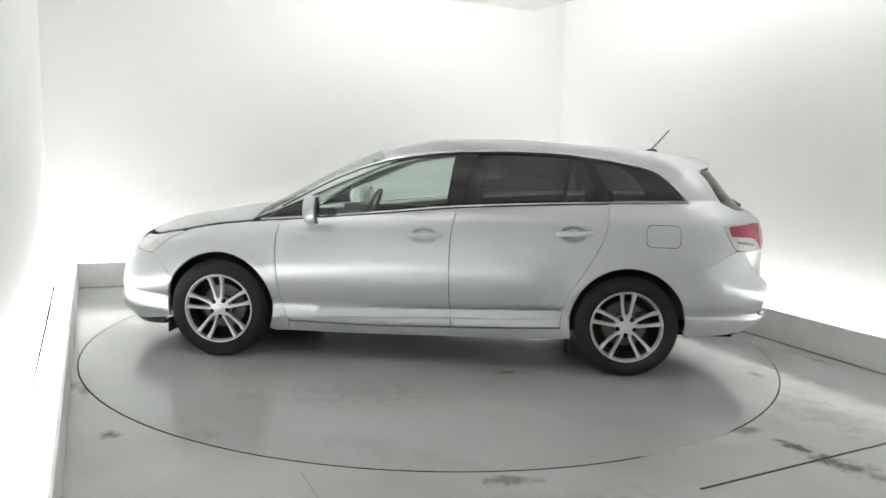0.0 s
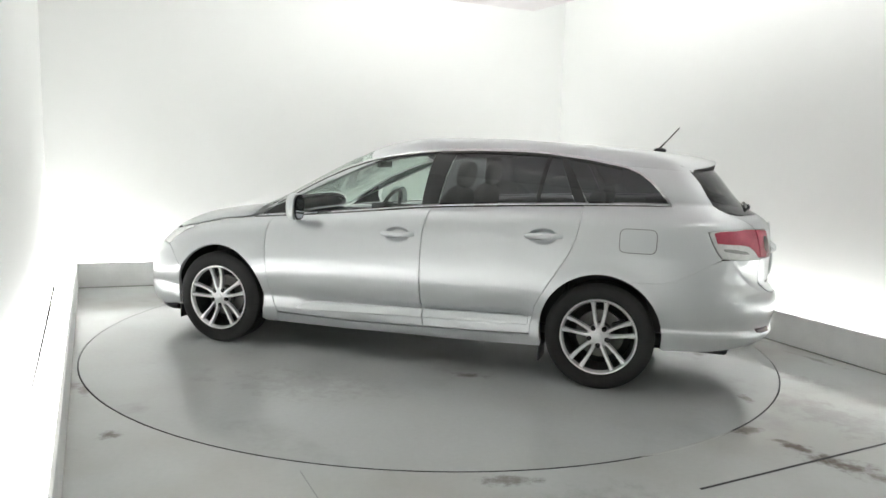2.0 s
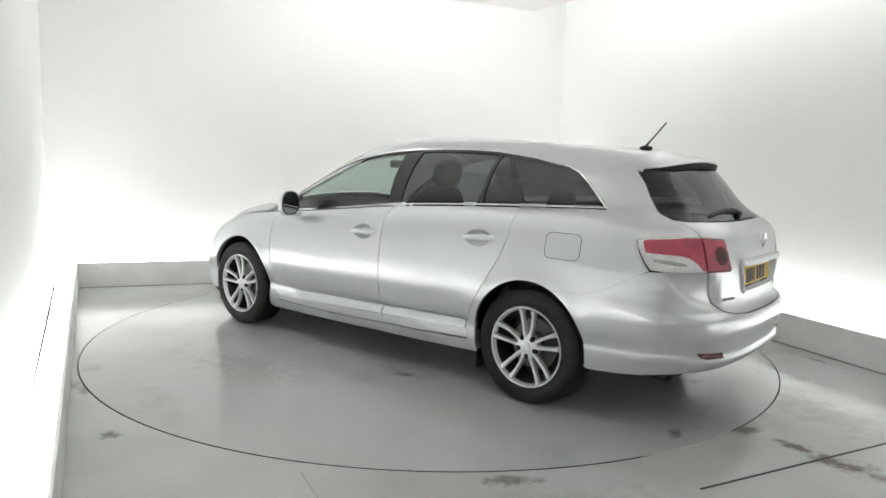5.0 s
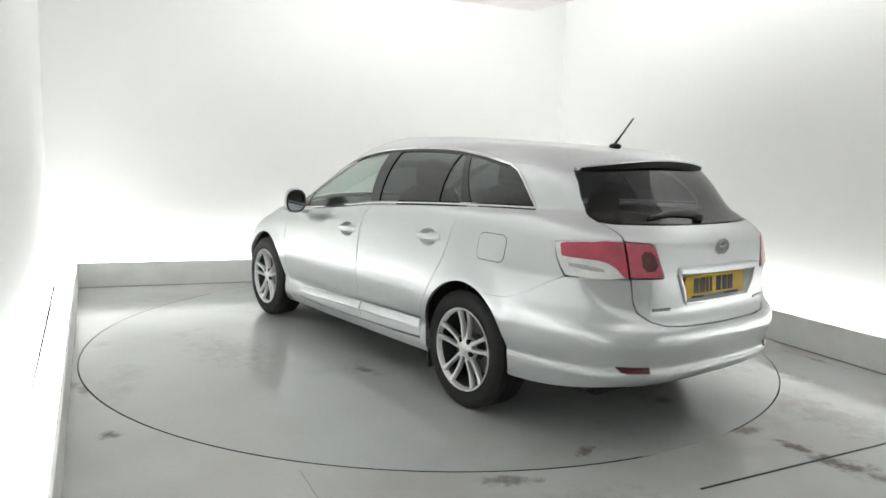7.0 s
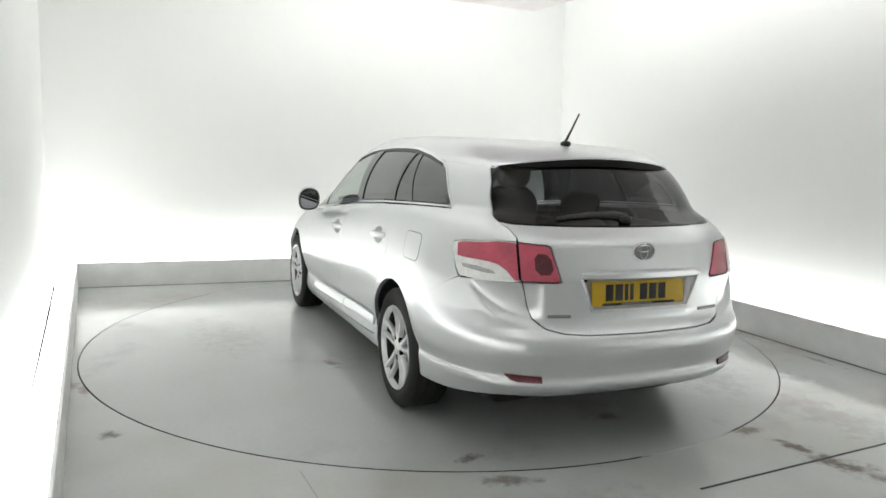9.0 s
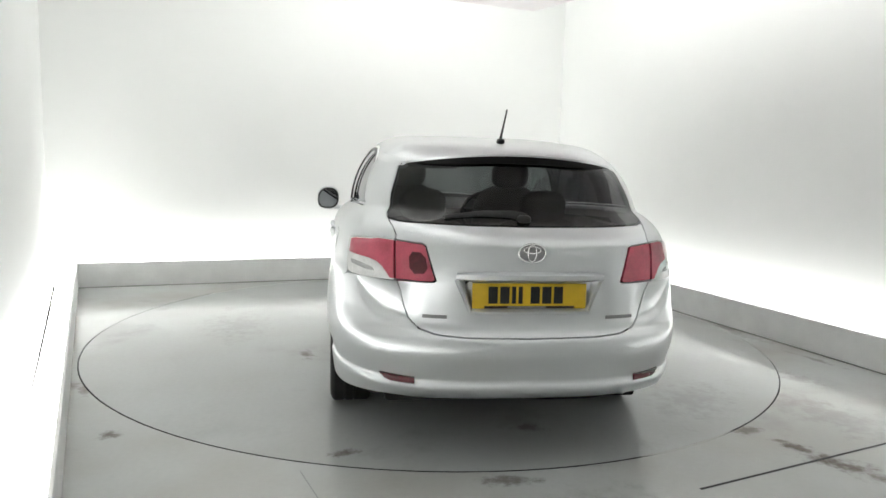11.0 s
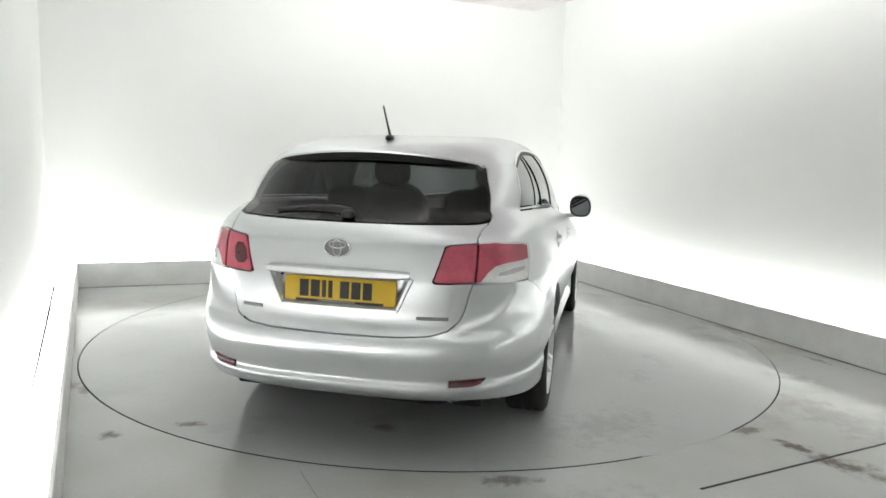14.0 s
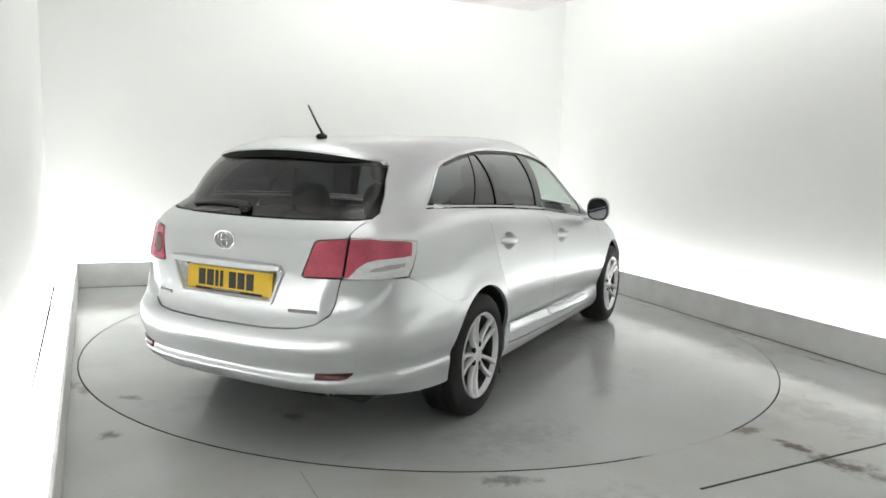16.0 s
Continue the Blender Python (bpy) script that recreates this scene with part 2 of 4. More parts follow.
        i0, i1 = q0 + (mid - q0).normalized() * 0.5, q1 + (mid - q1).normalized() * 0.5
        structure("cove_light_%d" % (i + 1), prism([(v.x, v.y) for v in (q0, q1, i1, i0)], z + 0.085, z + 0.125), LED2,
                  "glowing strip of light on the hung ceiling panel", "light")


def build_turntable():
    top = new("turntable")
    tagged(top, "round grey painted turntable plate flush with the floor", "turntable")
    bm = bmesh.new()
    bmesh.ops.create_cone(bm, cap_ends=True, segments=160, radius1=R_TABLE, radius2=R_TABLE, depth=0.05, matrix=Matrix.Translation((0, 0, -0.025)))
    part("plate", bm, TABLE, top)
    bm = bmesh.new()
    n = 160
    for r0, r1, z in ((R_TABLE - 0.0025, R_TABLE + 0.002, 0.0015),):
        vs = [[bm.verts.new((r * math.cos(2 * math.pi * k / n), r * math.sin(2 * math.pi * k / n), h)) for r, h in ((r0, z), (r1, z), (r1, -0.04))] for k in range(n)]
        for k in range(n):
            for j in range(2):
                bm.faces.new([vs[k][j], vs[k][j + 1], vs[(k + 1) % n][j + 1], vs[(k + 1) % n][j]])
    bmesh.ops.recalc_face_normals(bm, faces=bm.faces[:])
    part("edge_ring", bm, GAP, top, "dark steel edge ring")
    return top


build_booth()
turntable = build_turntable()


# ---- car paint and trim ----
def glass_mat(name, tint, rough=0.0, sheen=0.1):
    """Thin tinted window glass: lets light through by its tint, mirrors by Fresnel."""
    m = bpy.data.materials.new(name)
    m.use_nodes = True
    nt = m.node_tree
    nt.nodes.clear()
    out = nt.nodes.new("ShaderNodeOutputMaterial")
    tr = nt.nodes.new("ShaderNodeBsdfTransparent")
    gl = nt.nodes.new("ShaderNodeBsdfGlossy")
    fr = nt.nodes.new("ShaderNodeLayerWeight")
    fr.inputs["Blend"].default_value = 0.5
    pw = nt.nodes.new("ShaderNodeMath")
    pw.operation, pw.inputs[1].default_value = "POWER", 3.6
    ma = nt.nodes.new("ShaderNodeMath")
    ma.operation, ma.inputs[1].default_value, ma.inputs[2].default_value = "MULTIPLY_ADD", 0.9, sheen
    mx = nt.nodes.new("ShaderNodeMixShader")
    tr.inputs[0].default_value = (*tint, 1)
    gl.inputs["Roughness"].default_value = rough
    nt.links.new(fr.outputs["Facing"], pw.inputs[0])
    nt.links.new(pw.outputs[0], ma.inputs[0])
    nt.links.new(ma.outputs[0], mx.inputs[0])
    nt.links.new(tr.outputs[0], mx.inputs[1])
    nt.links.new(gl.outputs[0], mx.inputs[2])
    nt.links.new(mx.outputs[0], out.inputs[0])
    return m


SILVER = mat("silver_metallic_paint", (0.70, 0.716, 0.73), 0.3, metal=0.78, coat=0.4, noise_amt=0.012, noise_scale=3.0, fine=0.05, fine_scale=900.0)
BLACK = mat("black_plastic", (0.02, 0.02, 0.021), 0.45, noise_amt=0.15, noise_scale=40.0)
MATTE = mat("matt_black_plastic", (0.006, 0.006, 0.0062), 0.6, spec=0.25, noise_amt=0.1, noise_scale=30.0)
DISC = mat("brake_disc_steel", (0.17, 0.165, 0.16), 0.45, metal=0.8, noise_amt=0.1, noise_scale=40.0)
PIANO = mat("gloss_black_trim", (0.012, 0.012, 0.013), 0.12, coat=0.5)
UNDER = mat("underbody", (0.018, 0.018, 0.018), 0.8, noise_amt=0.3, noise_scale=12.0)
CHROME = mat("chrome", (0.82, 0.82, 0.83), 0.12, metal=1.0)
ALLOY = mat("alloy_wheel", (0.8, 0.8, 0.81), 0.33, metal=0.75, noise_amt=0.05, noise_scale=25.0)
# iron of the brakes and bolts; also the shade colour inside the rims
IRON = mat("iron_and_barrel_shade", (0.06, 0.059, 0.057), 0.5, metal=0.6, noise_amt=0.25, noise_scale=30.0)
RUBBER = mat("tyre_rubber", (0.013, 0.013, 0.0135), 0.7, noise_amt=0.2, noise_scale=20.0, bump=0.08, bump_scale=120.0)
RED = mat("red_lamp_lens", (0.5, 0.075, 0.118), 0.16, coat=0.7, noise_amt=0.22, noise_scale=11.0, fine=0.08, fine_scale=130.0)
RED2 = mat("dark_red_reflector", (0.085, 0.008, 0.015), 0.2, coat=0.4, noise_amt=0.2, noise_scale=60.0)
CLEAR = mat("clear_lamp_lens", (0.84, 0.84, 0.84), 0.16, metal=0.25, coat=0.6, noise_amt=0.1, noise_scale=28.0, fine=0.1, fine_scale=150.0)
CHAMBER = mat("lamp_reflector", (0.56, 0.56, 0.56), 0.2, metal=0.5, coat=0.5, noise_amt=0.2, noise_scale=40.0)
YELLOW = mat("yellow_number_plate", (0.72, 0.47, 0.02), 0.4, noise_amt=0.06, noise_scale=14.0)
INK = mat("black_print", (0.012, 0.012, 0.012), 0.5)
GREYINK = mat("grey_print", (0.28, 0.28, 0.28), 0.5)
CLOTH = mat("dark_seat_cloth", (0.01, 0.0105, 0.0115), 0.85, noise_amt=0.2, noise_scale=60.0, bump=0.1, bump_scale=300.0)
DASH = mat("dark_dashboard", (0.04, 0.041, 0.043), 0.7, noise_amt=0.1, noise_scale=30.0)
LINER = mat("grey_headliner", (0.45, 0.45, 0.43), 0.9, noise_amt=0.05, noise_scale=20.0)
GLASS_CLEAR = glass_mat("green_tinted_glass", (0.74, 0.83, 0.78))
GLASS_REAR = glass_mat("dark_rear_glass", (0.115, 0.12, 0.126), sheen=0.03)
GLASS_DARK = glass_mat("privacy_glass", (0.125, 0.13, 0.142))
MIRROR = mat("mirror_glass", (0.36, 0.37, 0.39), 0.03, metal=1.0)


# ---- the car's skin: half width y at (x, z) ----
def lerp(x, pts):
    xs = np.array([q[0] for q in pts])
    ys = np.array([q[1] for q in pts])
    return np.interp(x, xs, ys)


def curve(x, pts):
    """Smooth interpolation (monotone cubic) through (x, value) pairs in rising x."""
    xs = np.array([q[0] for q in pts])
    ys = np.array([q[1] for q in pts])
    h = np.diff(xs)
    d = np.diff(ys) / h
    m = np.zeros(len(xs))
    for i in range(1, len(xs) - 1):
        if d[i - 1] * d[i] > 0:
            w1, w2 = 2 * h[i] + h[i - 1], h[i] + 2 * h[i - 1]
            m[i] = (w1 + w2) / (w1 / d[i - 1] + w2 / d[i])
    m[0], m[-1] = d[0], d[-1]
    x = np.clip(x, xs[0], xs[-1])
    i = np.clip(np.searchsorted(xs, x) - 1, 0, len(xs) - 2)
    t = (x - xs[i]) / h[i]
    return ((1 + 2 * t) * (1 - t) ** 2 * ys[i] + t * (1 - t) ** 2 * h[i] * m[i]
            + t * t * (3 - 2 * t) * ys[i + 1] + t * t * (t - 1) * h[i] * m[i + 1])


BELT = [(-2.4, 1.11), (-1.717, 1.1), (-1.225, 1.083), (-0.233, 1.026), (0.259, 0.974), (0.665, 0.932), (1.118, 0.89), (1.33, 0.868), (1.65, 0.806), (1.9, 0.752), (2.35, 0.64)]
TOP = [(-2.5, 0.9), (-2.1, 1.24), (-1.9, 1.385), (-1.577, 1.43), (-1.343, 1.445), (-0.949, 1.469), (-0.549, 1.486), (-0.145, 1.484), (0.182, 1.447), (0.43, 1.358),
       (0.722, 1.212), (1.105, 1.002), (1.25, 0.946), (1.4, 0.935), (1.65, 0.9), (1.9, 0.842), (2.1, 0.775), (2.35, 0.66)]
BELT_Y = [(-2.4, 0.655), (-1.71, 0.716), (-1.2, 0.744), (-0.6, 0.757), (0.3, 0.761), (0.8, 0.756), (1.2, 0.745), (1.6, 0.72), (1.9, 0.69), (2.35, 0.62)]
REAR = [(0.15, -2.1), (0.26, -2.27), (0.3, -2.343), (0.345, -2.378), (0.372, -2.364), (0.41, -2.372), (0.5, -2.396), (0.55, -2.39), (0.58, -2.365), (0.605, -2.338),
        (0.65, -2.332), (0.8, -2.336), (0.9, -2.33), (0.965, -2.322), (1.0, -2.3), (1.03, -2.262), (1.062, -2.2), (1.304, -1.975), (1.37, -1.912), (1.46, -1.84)]
REAR_SIDE = [(0.15, -2.12), (0.26, -2.29), (0.32, -2.345), (0.345, -2.362), (0.365, -2.362), (0.5, -2.378), (0.6, -2.368), (0.7, -2.352), (0.8, -2.342), (0.9, -2.332), (0.965, -2.322), (1.0, -2.3), (1.03, -2.262), (1.062, -2.2), (1.304, -1.975), (1.37, -1.912), (1.46, -1.84)]
FRONT = [(0.12, 2.17), (0.2, 2.28), (0.3, 2.315), (0.45, 2.305), (0.6, 2.262), (0.7, 2.205), (0.76, 2.12), (0.85, 1.95), (1.0, 1.6)]
LOW = [(0.1, 0.78), (0.16, 0.822), (0.2, 0.848), (0.25, 0.862), (0.3, 0.86), (0.35, 0.8545)] + [(0.4, 0.868), (0.45, 0.878), (0.5, 0.885), (0.55, 0.8885), (0.6, 0.8885), (0.65, 0.886), (0.7, 0.8822), (0.75, 0.878), (0.8, 0.8735), (0.85, 0.869), (0.9, 0.8645), (0.95, 0.86), (1.2, 0.837)]
# the bumper's flank: a narrow ledge low down
LOW_TAIL = [(0.1, 0.78), (0.16, 0.822), (0.2, 0.848), (0.25, 0.859), (0.3, 0.865), (0.366, 0.869), (0.382, 0.8605), (0.395, 0.8625), (0.42, 0.869)] + LOW[7:]
SHOULDER = [(0.0, 0.0), (0.012, 0.016), (0.03, 0.04), (0.06, 0.069), (0.11, 0.094), (0.17, 0.108), (0.24, 0.116), (0.34, 0.12), (1.0, 0.12)]
XC, XF, MEXP, KEXP = -1.5, 1.4, 1.7, 5.0


def half_width(x, z):
    x, z = np.asarray(x, float), np.asarray(z, float)
    zb, zt, yb = curve(x, BELT), curve(x, TOP), curve(x, BELT_Y)
    r = np.clip((z - zb) / np.maximum(zt - zb, 0.01), 0, 1)
    upper = yb * np.maximum(1 - r ** MEXP, 0) ** (1 / KEXP)
    # soften the meeting of flank and shoulder
    q = np.clip((-1.2 - x) / 0.2, 0, 1)
    a, b = curve(z, LOW) * (1 - q) + curve(z, LOW_TAIL) * q, yb + curve(zb - z, SHOULDER)
    s = np.clip((zb - z) / 0.3, 0, 1)
    lower = a * s + np.minimum(a, b) * (1 - s)
    w = np.where(z > zb, upper, lower * (1 + 0.022 * np.clip((x + 0.2) / 1.4, 0, 1)))
    # the flared lips of the wheel arches
    for wx in (-WB, WB):
        w = w + 0.009 * np.exp(-(np.maximum(np.hypot(x - wx, z - HUB) - ARCH, 0) / 0.06) ** 2) * np.clip((z - 0.3) / 0.2, 0, 1) * (z < zb)
    # plan taper towards nose and tail of the flank
    k = np.clip((-2.08 - x) / 0.2, 0, 1)
    k = k * k * (3 - 2 * k)
    rear, front = curve(z, REAR) * k + curve(z, REAR_SIDE) * (1 - k), curve(z, FRONT)
    u = np.clip((XC - x) / np.maximum(XC - rear, 0.05), 0, None)
    v = np.clip((x - XF) / np.maximum(front - XF, 0.05), 0, None)
    n = 3.0 + 0.18 * np.clip((0.66 - z) / 0.1, 0, 1)
    w = w * np.maximum(1 - np.minimum(u, 1) ** n, 0) ** (1 / n)
    w = w * np.maximum(1 - np.minimum(v, 1) ** 2.7, 0) ** (1 / 2.7)
    w = np.where(u > 1, -(u - 1), w)
    w = np.where(v > 1, -(v - 1), w)
    return w


# door-handle bowls pressed into the flank: (x, z)
BOWLS = [(-0.022, 0.838), (-0.982, 0.884)]


def flank(x, z):
    """Point on the side skin."""
    y = half_width(x, z)
    for bx, bz in BOWLS:
        d = ((x - bx) / 0.09) ** 2 + ((z - bz) / 0.05) ** 2
        e = np.clip((1 - d) * 1.5, 0, 1)
        y = y - 0.036 * e * e * (3 - 2 * e)
    # the hollow over the side mouldings
    k = np.clip(np.minimum((0.74 - x) / 0.24, (x + 0.97) / 0.08), 0, 1)
    d = z - (0.288 + (0.7 - x) * 0.036 + 0.036)
    y = y - 0.02 * k * k * (3 - 2 * k) * np.exp(-(d / np.where(d > 0, 0.023, 0.018)) ** 2)
    return np.stack([x, y, z], -1)


def polar_x(origin, sign):
    """A skin map (angle in degrees, z) about an upright axis: 0 looks along the car, 90 to its flank."""
    def f(a, z):
        a = np.asarray(a, float)
        ca, sa = np.cos(np.radians(a)), np.sin(np.radians(np.abs(a)))
        lo, hi = np.full(a.shape, 0.02), np.full(a.shape, 1.7)
        for _ in range(46):
            mid = (lo + hi) / 2
            out = mid * sa > half_width(origin + sign * mid * ca, z)
            hi, lo = np.where(out, mid, hi), np.where(out, lo, mid)
        return np.stack([origin + sign * lo * ca, np.sign(a) * lo * sa, np.asarray(z, float) + 0 * a], -1)
    return f


TAIL_O, NOSE_O = -1.2, 1.1
tail_plain, nose = polar_x(TAIL_O, -1), polar_x(NOSE_O, 1)
# the bumper's ridge: its height by the angle round the tail; above it the skin is drawn in under the lamps
RIDGE = [(0, 0.55), (20, 0.575), (26, 0.592), (30, 0.61), (34, 0.638), (37, 0.68), (39.5, 0.735), (41.5, 0.81), (60, 0.9)]


def tail(a, z):
    """The tail's skin with the pockets between the lamps and the bumper's ridge."""
    p = tail_plain(a, z)
    b = np.abs(np.asarray(a, float))
    r = lerp(b, RIDGE)
    up = np.clip((z - r) / 0.045, 0, 1)
    fade = np.clip((0.806 - z) / 0.12, 0, 1) * np.clip((b - 25) / 4, 0, 1)
    d = 0.023 * up * up * (3 - 2 * up) * fade * (2 - fade)
    p = p.copy()
    p[..., 0] += d * np.cos(np.radians(b))
    p[..., 1] -= d * np.sin(np.radians(b)) * np.sign(a)
    # the hollow that holds the number plate
    e = np.clip((0.265 + 0.4 * (z - 0.68) - np.abs(p[..., 1])) / 0.025, 0, 1) * np.clip((z - 0.682) / 0.025, 0, 1) * np.clip((0.832 - z) / 0.016, 0, 1)
    p[..., 0] += 0.042 * e * e * (3 - 2 * e)
    return p



def ang_side(x, z, o=TAIL_O, s=-1):
    return math.degrees(math.atan2(float(half_width(x, z)), s * (x - o)))


def rear_x(y, z):
    """Where the tail's skin lies at y metres beside the middle and height z."""
    lo, hi = -2.6, -1.5
    for _ in range(36):
        mid = (lo + hi) / 2
        lo, hi = (mid, hi) if half_width(mid, z) < abs(y) else (lo, mid)
    return hi


def ang_rear(y, z):
    """The angle of tail() at which the skin lies y metres beside the car's middle."""
    return math.degrees(math.atan2(y, TAIL_O - rear_x(y, z)))


# over the belt: x and q, the share of the arc from the roof's middle (0) to the belt (1)
_f = np.linspace(0, math.pi / 2, 4000)
_y, _z = 0.75 * np.sin(_f) ** (2 / KEXP), 0.38 * np.cos(_f) ** (2 / MEXP)
_s = np.concatenate([[0], np.cumsum(np.hypot(np.diff(_y), np.diff(_z)))])
_s /= _s[-1]


def crown(x, q):
    f = np.interp(np.abs(q), _s, _f)
    zb, zt, yb = curve(x, BELT), curve(x, TOP), curve(x, BELT_Y)
    z = zb + (zt - zb) * np.cos(f) ** (2 / MEXP)
    k = np.where(np.abs(q) < 0.02, np.abs(q) / 0.02, 1.0)
    y = yb * np.where(np.abs(q) < 0.02, k * np.interp(0.02, _s, np.sin(_f) ** (2 / KEXP)), np.sin(f) ** (2 / KEXP))
    z = z + 0.014 * np.exp(-((np.abs(q) - 0.53) / 0.15) ** 2) * np.clip((0.3 - x) / 0.4, 0, 1) * np.clip((x + 1.83) / 0.3, 0, 1)
    rear = curve(z, REAR_SIDE)
    u = np.clip((XC - x) / np.maximum(XC - rear, 0.05), 0, 1)
    v = np.clip((x - XF) / np.maximum(curve(z, FRONT) - XF, 0.05), 0, 1)
    y = y * np.maximum(1 - u ** 3, 0) ** (1 / 3) * np.maximum(1 - v ** 2.7, 0) ** (1 / 2.7)
    return np.stack([x + 0 * q, np.sign(q) * y, z], -1)


def q_of(x, z):
    zb, zt = float(curve(x, BELT)), float(curve(x, TOP))
    r = min(max((z - zb) / (zt - zb), 0), 1)
    return float(np.interp(math.acos(r ** (MEXP / 2)), _f, _s))


from mathutils.geometry import delaunay_2d_cdt


def resample(poly, step, smooth=0):
    """Closed outline with even points; smooth rounds its corners first."""
    pts = [Vector(q) for q in poly]
    for _ in range(smooth):
        nxt = []
        for i, a in enumerate(pts):
            b = pts[(i + 1) % len(pts)]
            nxt += [a.lerp(b, 0.25), a.lerp(b, 0.75)]
        pts = nxt
    out = []
    for i, a in enumerate(pts):
        b = pts[(i + 1) % len(pts)]
        n = max(1, int(math.ceil((b - a).length / step)))
        out += [a.lerp(b, k / n) for k in range(n)]
    return out


def shrink(pts, g):
    """Moves a closed outline inwards by g."""
    n = len(pts)
    area = sum(pts[i].x * pts[(i + 1) % n].y - pts[(i + 1) % n].x * pts[i].y for i in range(n))
    s = 1 if area > 0 else -1
    out = []
    for i in range(n):
        e1, e2 = (pts[i] - pts[i - 1]), (pts[(i + 1) % n] - pts[i])
        if e1.length < 1e-9 or e2.length < 1e-9:
            out.append(pts[i])
            continue
        n1, n2 = Vector((-e1.y, e1.x)).normalized() * s, Vector((-e2.y, e2.x)).normalized() * s
        m = n1 + n2
        m = m / max(m.length_squared / 2, 0.5) if m.length > 1e-6 else n1
        out.append(pts[i] + m * g)
    return out


def inside(pts, P):
    x, y = P[:, 0], P[:, 1]
    res = np.zeros(len(P), bool)
    for i in range(len(pts)):
        a, b = pts[i], pts[i - 1]
        if a.y == b.y:
            continue
        c = (a.y > y) != (b.y > y)
        res ^= c & (x < (b.x - a.x) * (y - a.y) / (b.y - a.y) + a.x)
    return res


def panel(name, skin, poly, material, parent, label="", scale=(1.0, 1.0), step=0.03, gap=0.0028, depth=0.022, raise_by=0.0, smooth=0,
          mirror=True, dense=(), fold=True):
    """Cuts the outline poly out of a skin map and makes it a panel with turned-in edges; mirror: the like on the other flank.
    scale: metres for one unit of each coordinate of the map."""
    sx, sy = scale
    edge = resample([(q[0] * sx, q[1] * sy) for q in poly], step, smooth)
    if gap:
        edge = shrink(edge, gap)
    E = np.array([(v.x, v.y) for v in edge])
    gx, gy = np.arange(E[:, 0].min() + step / 2, E[:, 0].max(), step), np.arange(E[:, 1].min() + step / 2, E[:, 1].max(), step)
    G = np.array([(a, b) for a in gx for b in gy]).reshape(-1, 2)
    for cx, cy, rx, ry, d in dense:
        D = np.array([(a, b) for a in np.arange(cx - rx, cx + rx, d) for b in np.arange(cy - ry, cy + ry, d)])
        G = np.concatenate([G[(np.abs(G[:, 0] - cx) > rx) | (np.abs(G[:, 1] - cy) > ry)], D])
    if len(G):
        G = G[inside(edge, G)]
    if len(G):
        near = np.concatenate([((C[:, None, :] - E[None]) ** 2).sum(-1).min(1) for C in np.array_split(G, max(1, len(G) // 500))])
        G = G[near > (0.45 * step) ** 2]
    co = [Vector(e) for e in E] + [Vector(g) for g in G]
    n = len(E)
    vs, _, faces, *_ = delaunay_2d_cdt(co, [], [list(range(n))], 1, 1e-7)
    P2 = np.array([(v.x / sx, v.y / sy) for v in vs])
    u, v = P2[:, 0], P2[:, 1]
    P = skin(u, v)
    e = 0.004
    du = skin(u + e / sx, v) - skin(u - e / sx, v)
    dv = skin(u, v + e / sy) - skin(u, v - e / sy)
    N = np.cross(du, dv)
    L = np.linalg.norm(N, axis=1, keepdims=True)
    N = N / np.maximum(L, 1e-12)
    mid = np.array([0.0, 0.0, 0.6])
    ref = P - mid
    ref[:, 0] *= 0.35
    if np.sum(N * ref) < 0:
        N = -N
    bad = np.sum(N * ref, axis=1) < -0.3
    N[bad] = -N[bad]
    P = P + N * raise_by
    faces = [list(f) for f in faces]
    if faces:
        tot = 0.0
        for f in faces:
            tot += float(np.dot(np.cross(P[f[1]] - P[f[0]], P[f[2]] - P[f[0]]), N[f[0]]))
        if tot < 0:
            faces = [f[::-1] for f in faces]
    verts, normals = list(P), list(N)
    if fold:
        count = {}
        for f in faces:
            for i in range(len(f)):
                count[(f[i], f[(i + 1) % len(f)])] = 1
        rim = [(a, b) for a, b in count if (b, a) not in count]
        top, low = {}, {}
        for a, b in rim:
            for k in (a, b):
                if k not in low:
                    top[k] = k
                    low[k] = len(verts)
                    verts.append(P[k] - N[k] * depth)
                    normals.append(N[k])
        nf = len(faces)
        for a, b in rim:
            faces.append([b, a, low[a], low[b]])
    else:
        nf = len(faces)
    made = []
    for side in ((1, -1) if mirror else (1,)):
        me = bpy.data.meshes.new(name)
        V = [(q[0], q[1] * side, q[2]) for q in verts]
        F = faces if side == 1 else [f[::-1] for f in faces]
        me.from_pydata(V, [], F)
        me.materials.append(material)
        me.polygons.foreach_set("use_smooth", [i < nf for i in range(len(F))])
        cn = []
        for p in me.polygons:
            for li in p.loop_indices:
                k = me.loops[li].vertex_index
                if p.index < nf:
                    q = normals[k]
                    cn.append((q[0], q[1] * side, q[2]))
                else:
                    cn.append((0, 0, 0))
        me.normals_split_custom_set(cn)
        ob = new(name, me)
        ob.parent = parent
        if label:
            tagged(ob, label)
        made.append(ob)
    return made


def arc(cx, cz, r, a0, a1, n=18):
    return [(cx + r * math.cos(radians(a0 + (a1 - a0) * k / n)), cz + r * math.sin(radians(a0 + (a1 - a0) * k / n))) for k in range(n + 1)]


WB, HUB, ARCH = 1.35, 0.314, 0.366
AXLE, TYRE = 0.296, 0.329
RAIL_Q = 0.71
DOOR_F = [(0.952, 0.9), (0.966, 0.8), (0.964, 0.671), (0.95, 0.53), (0.933, 0.405), (0.9, 0.29), (0.874, 0.236)]
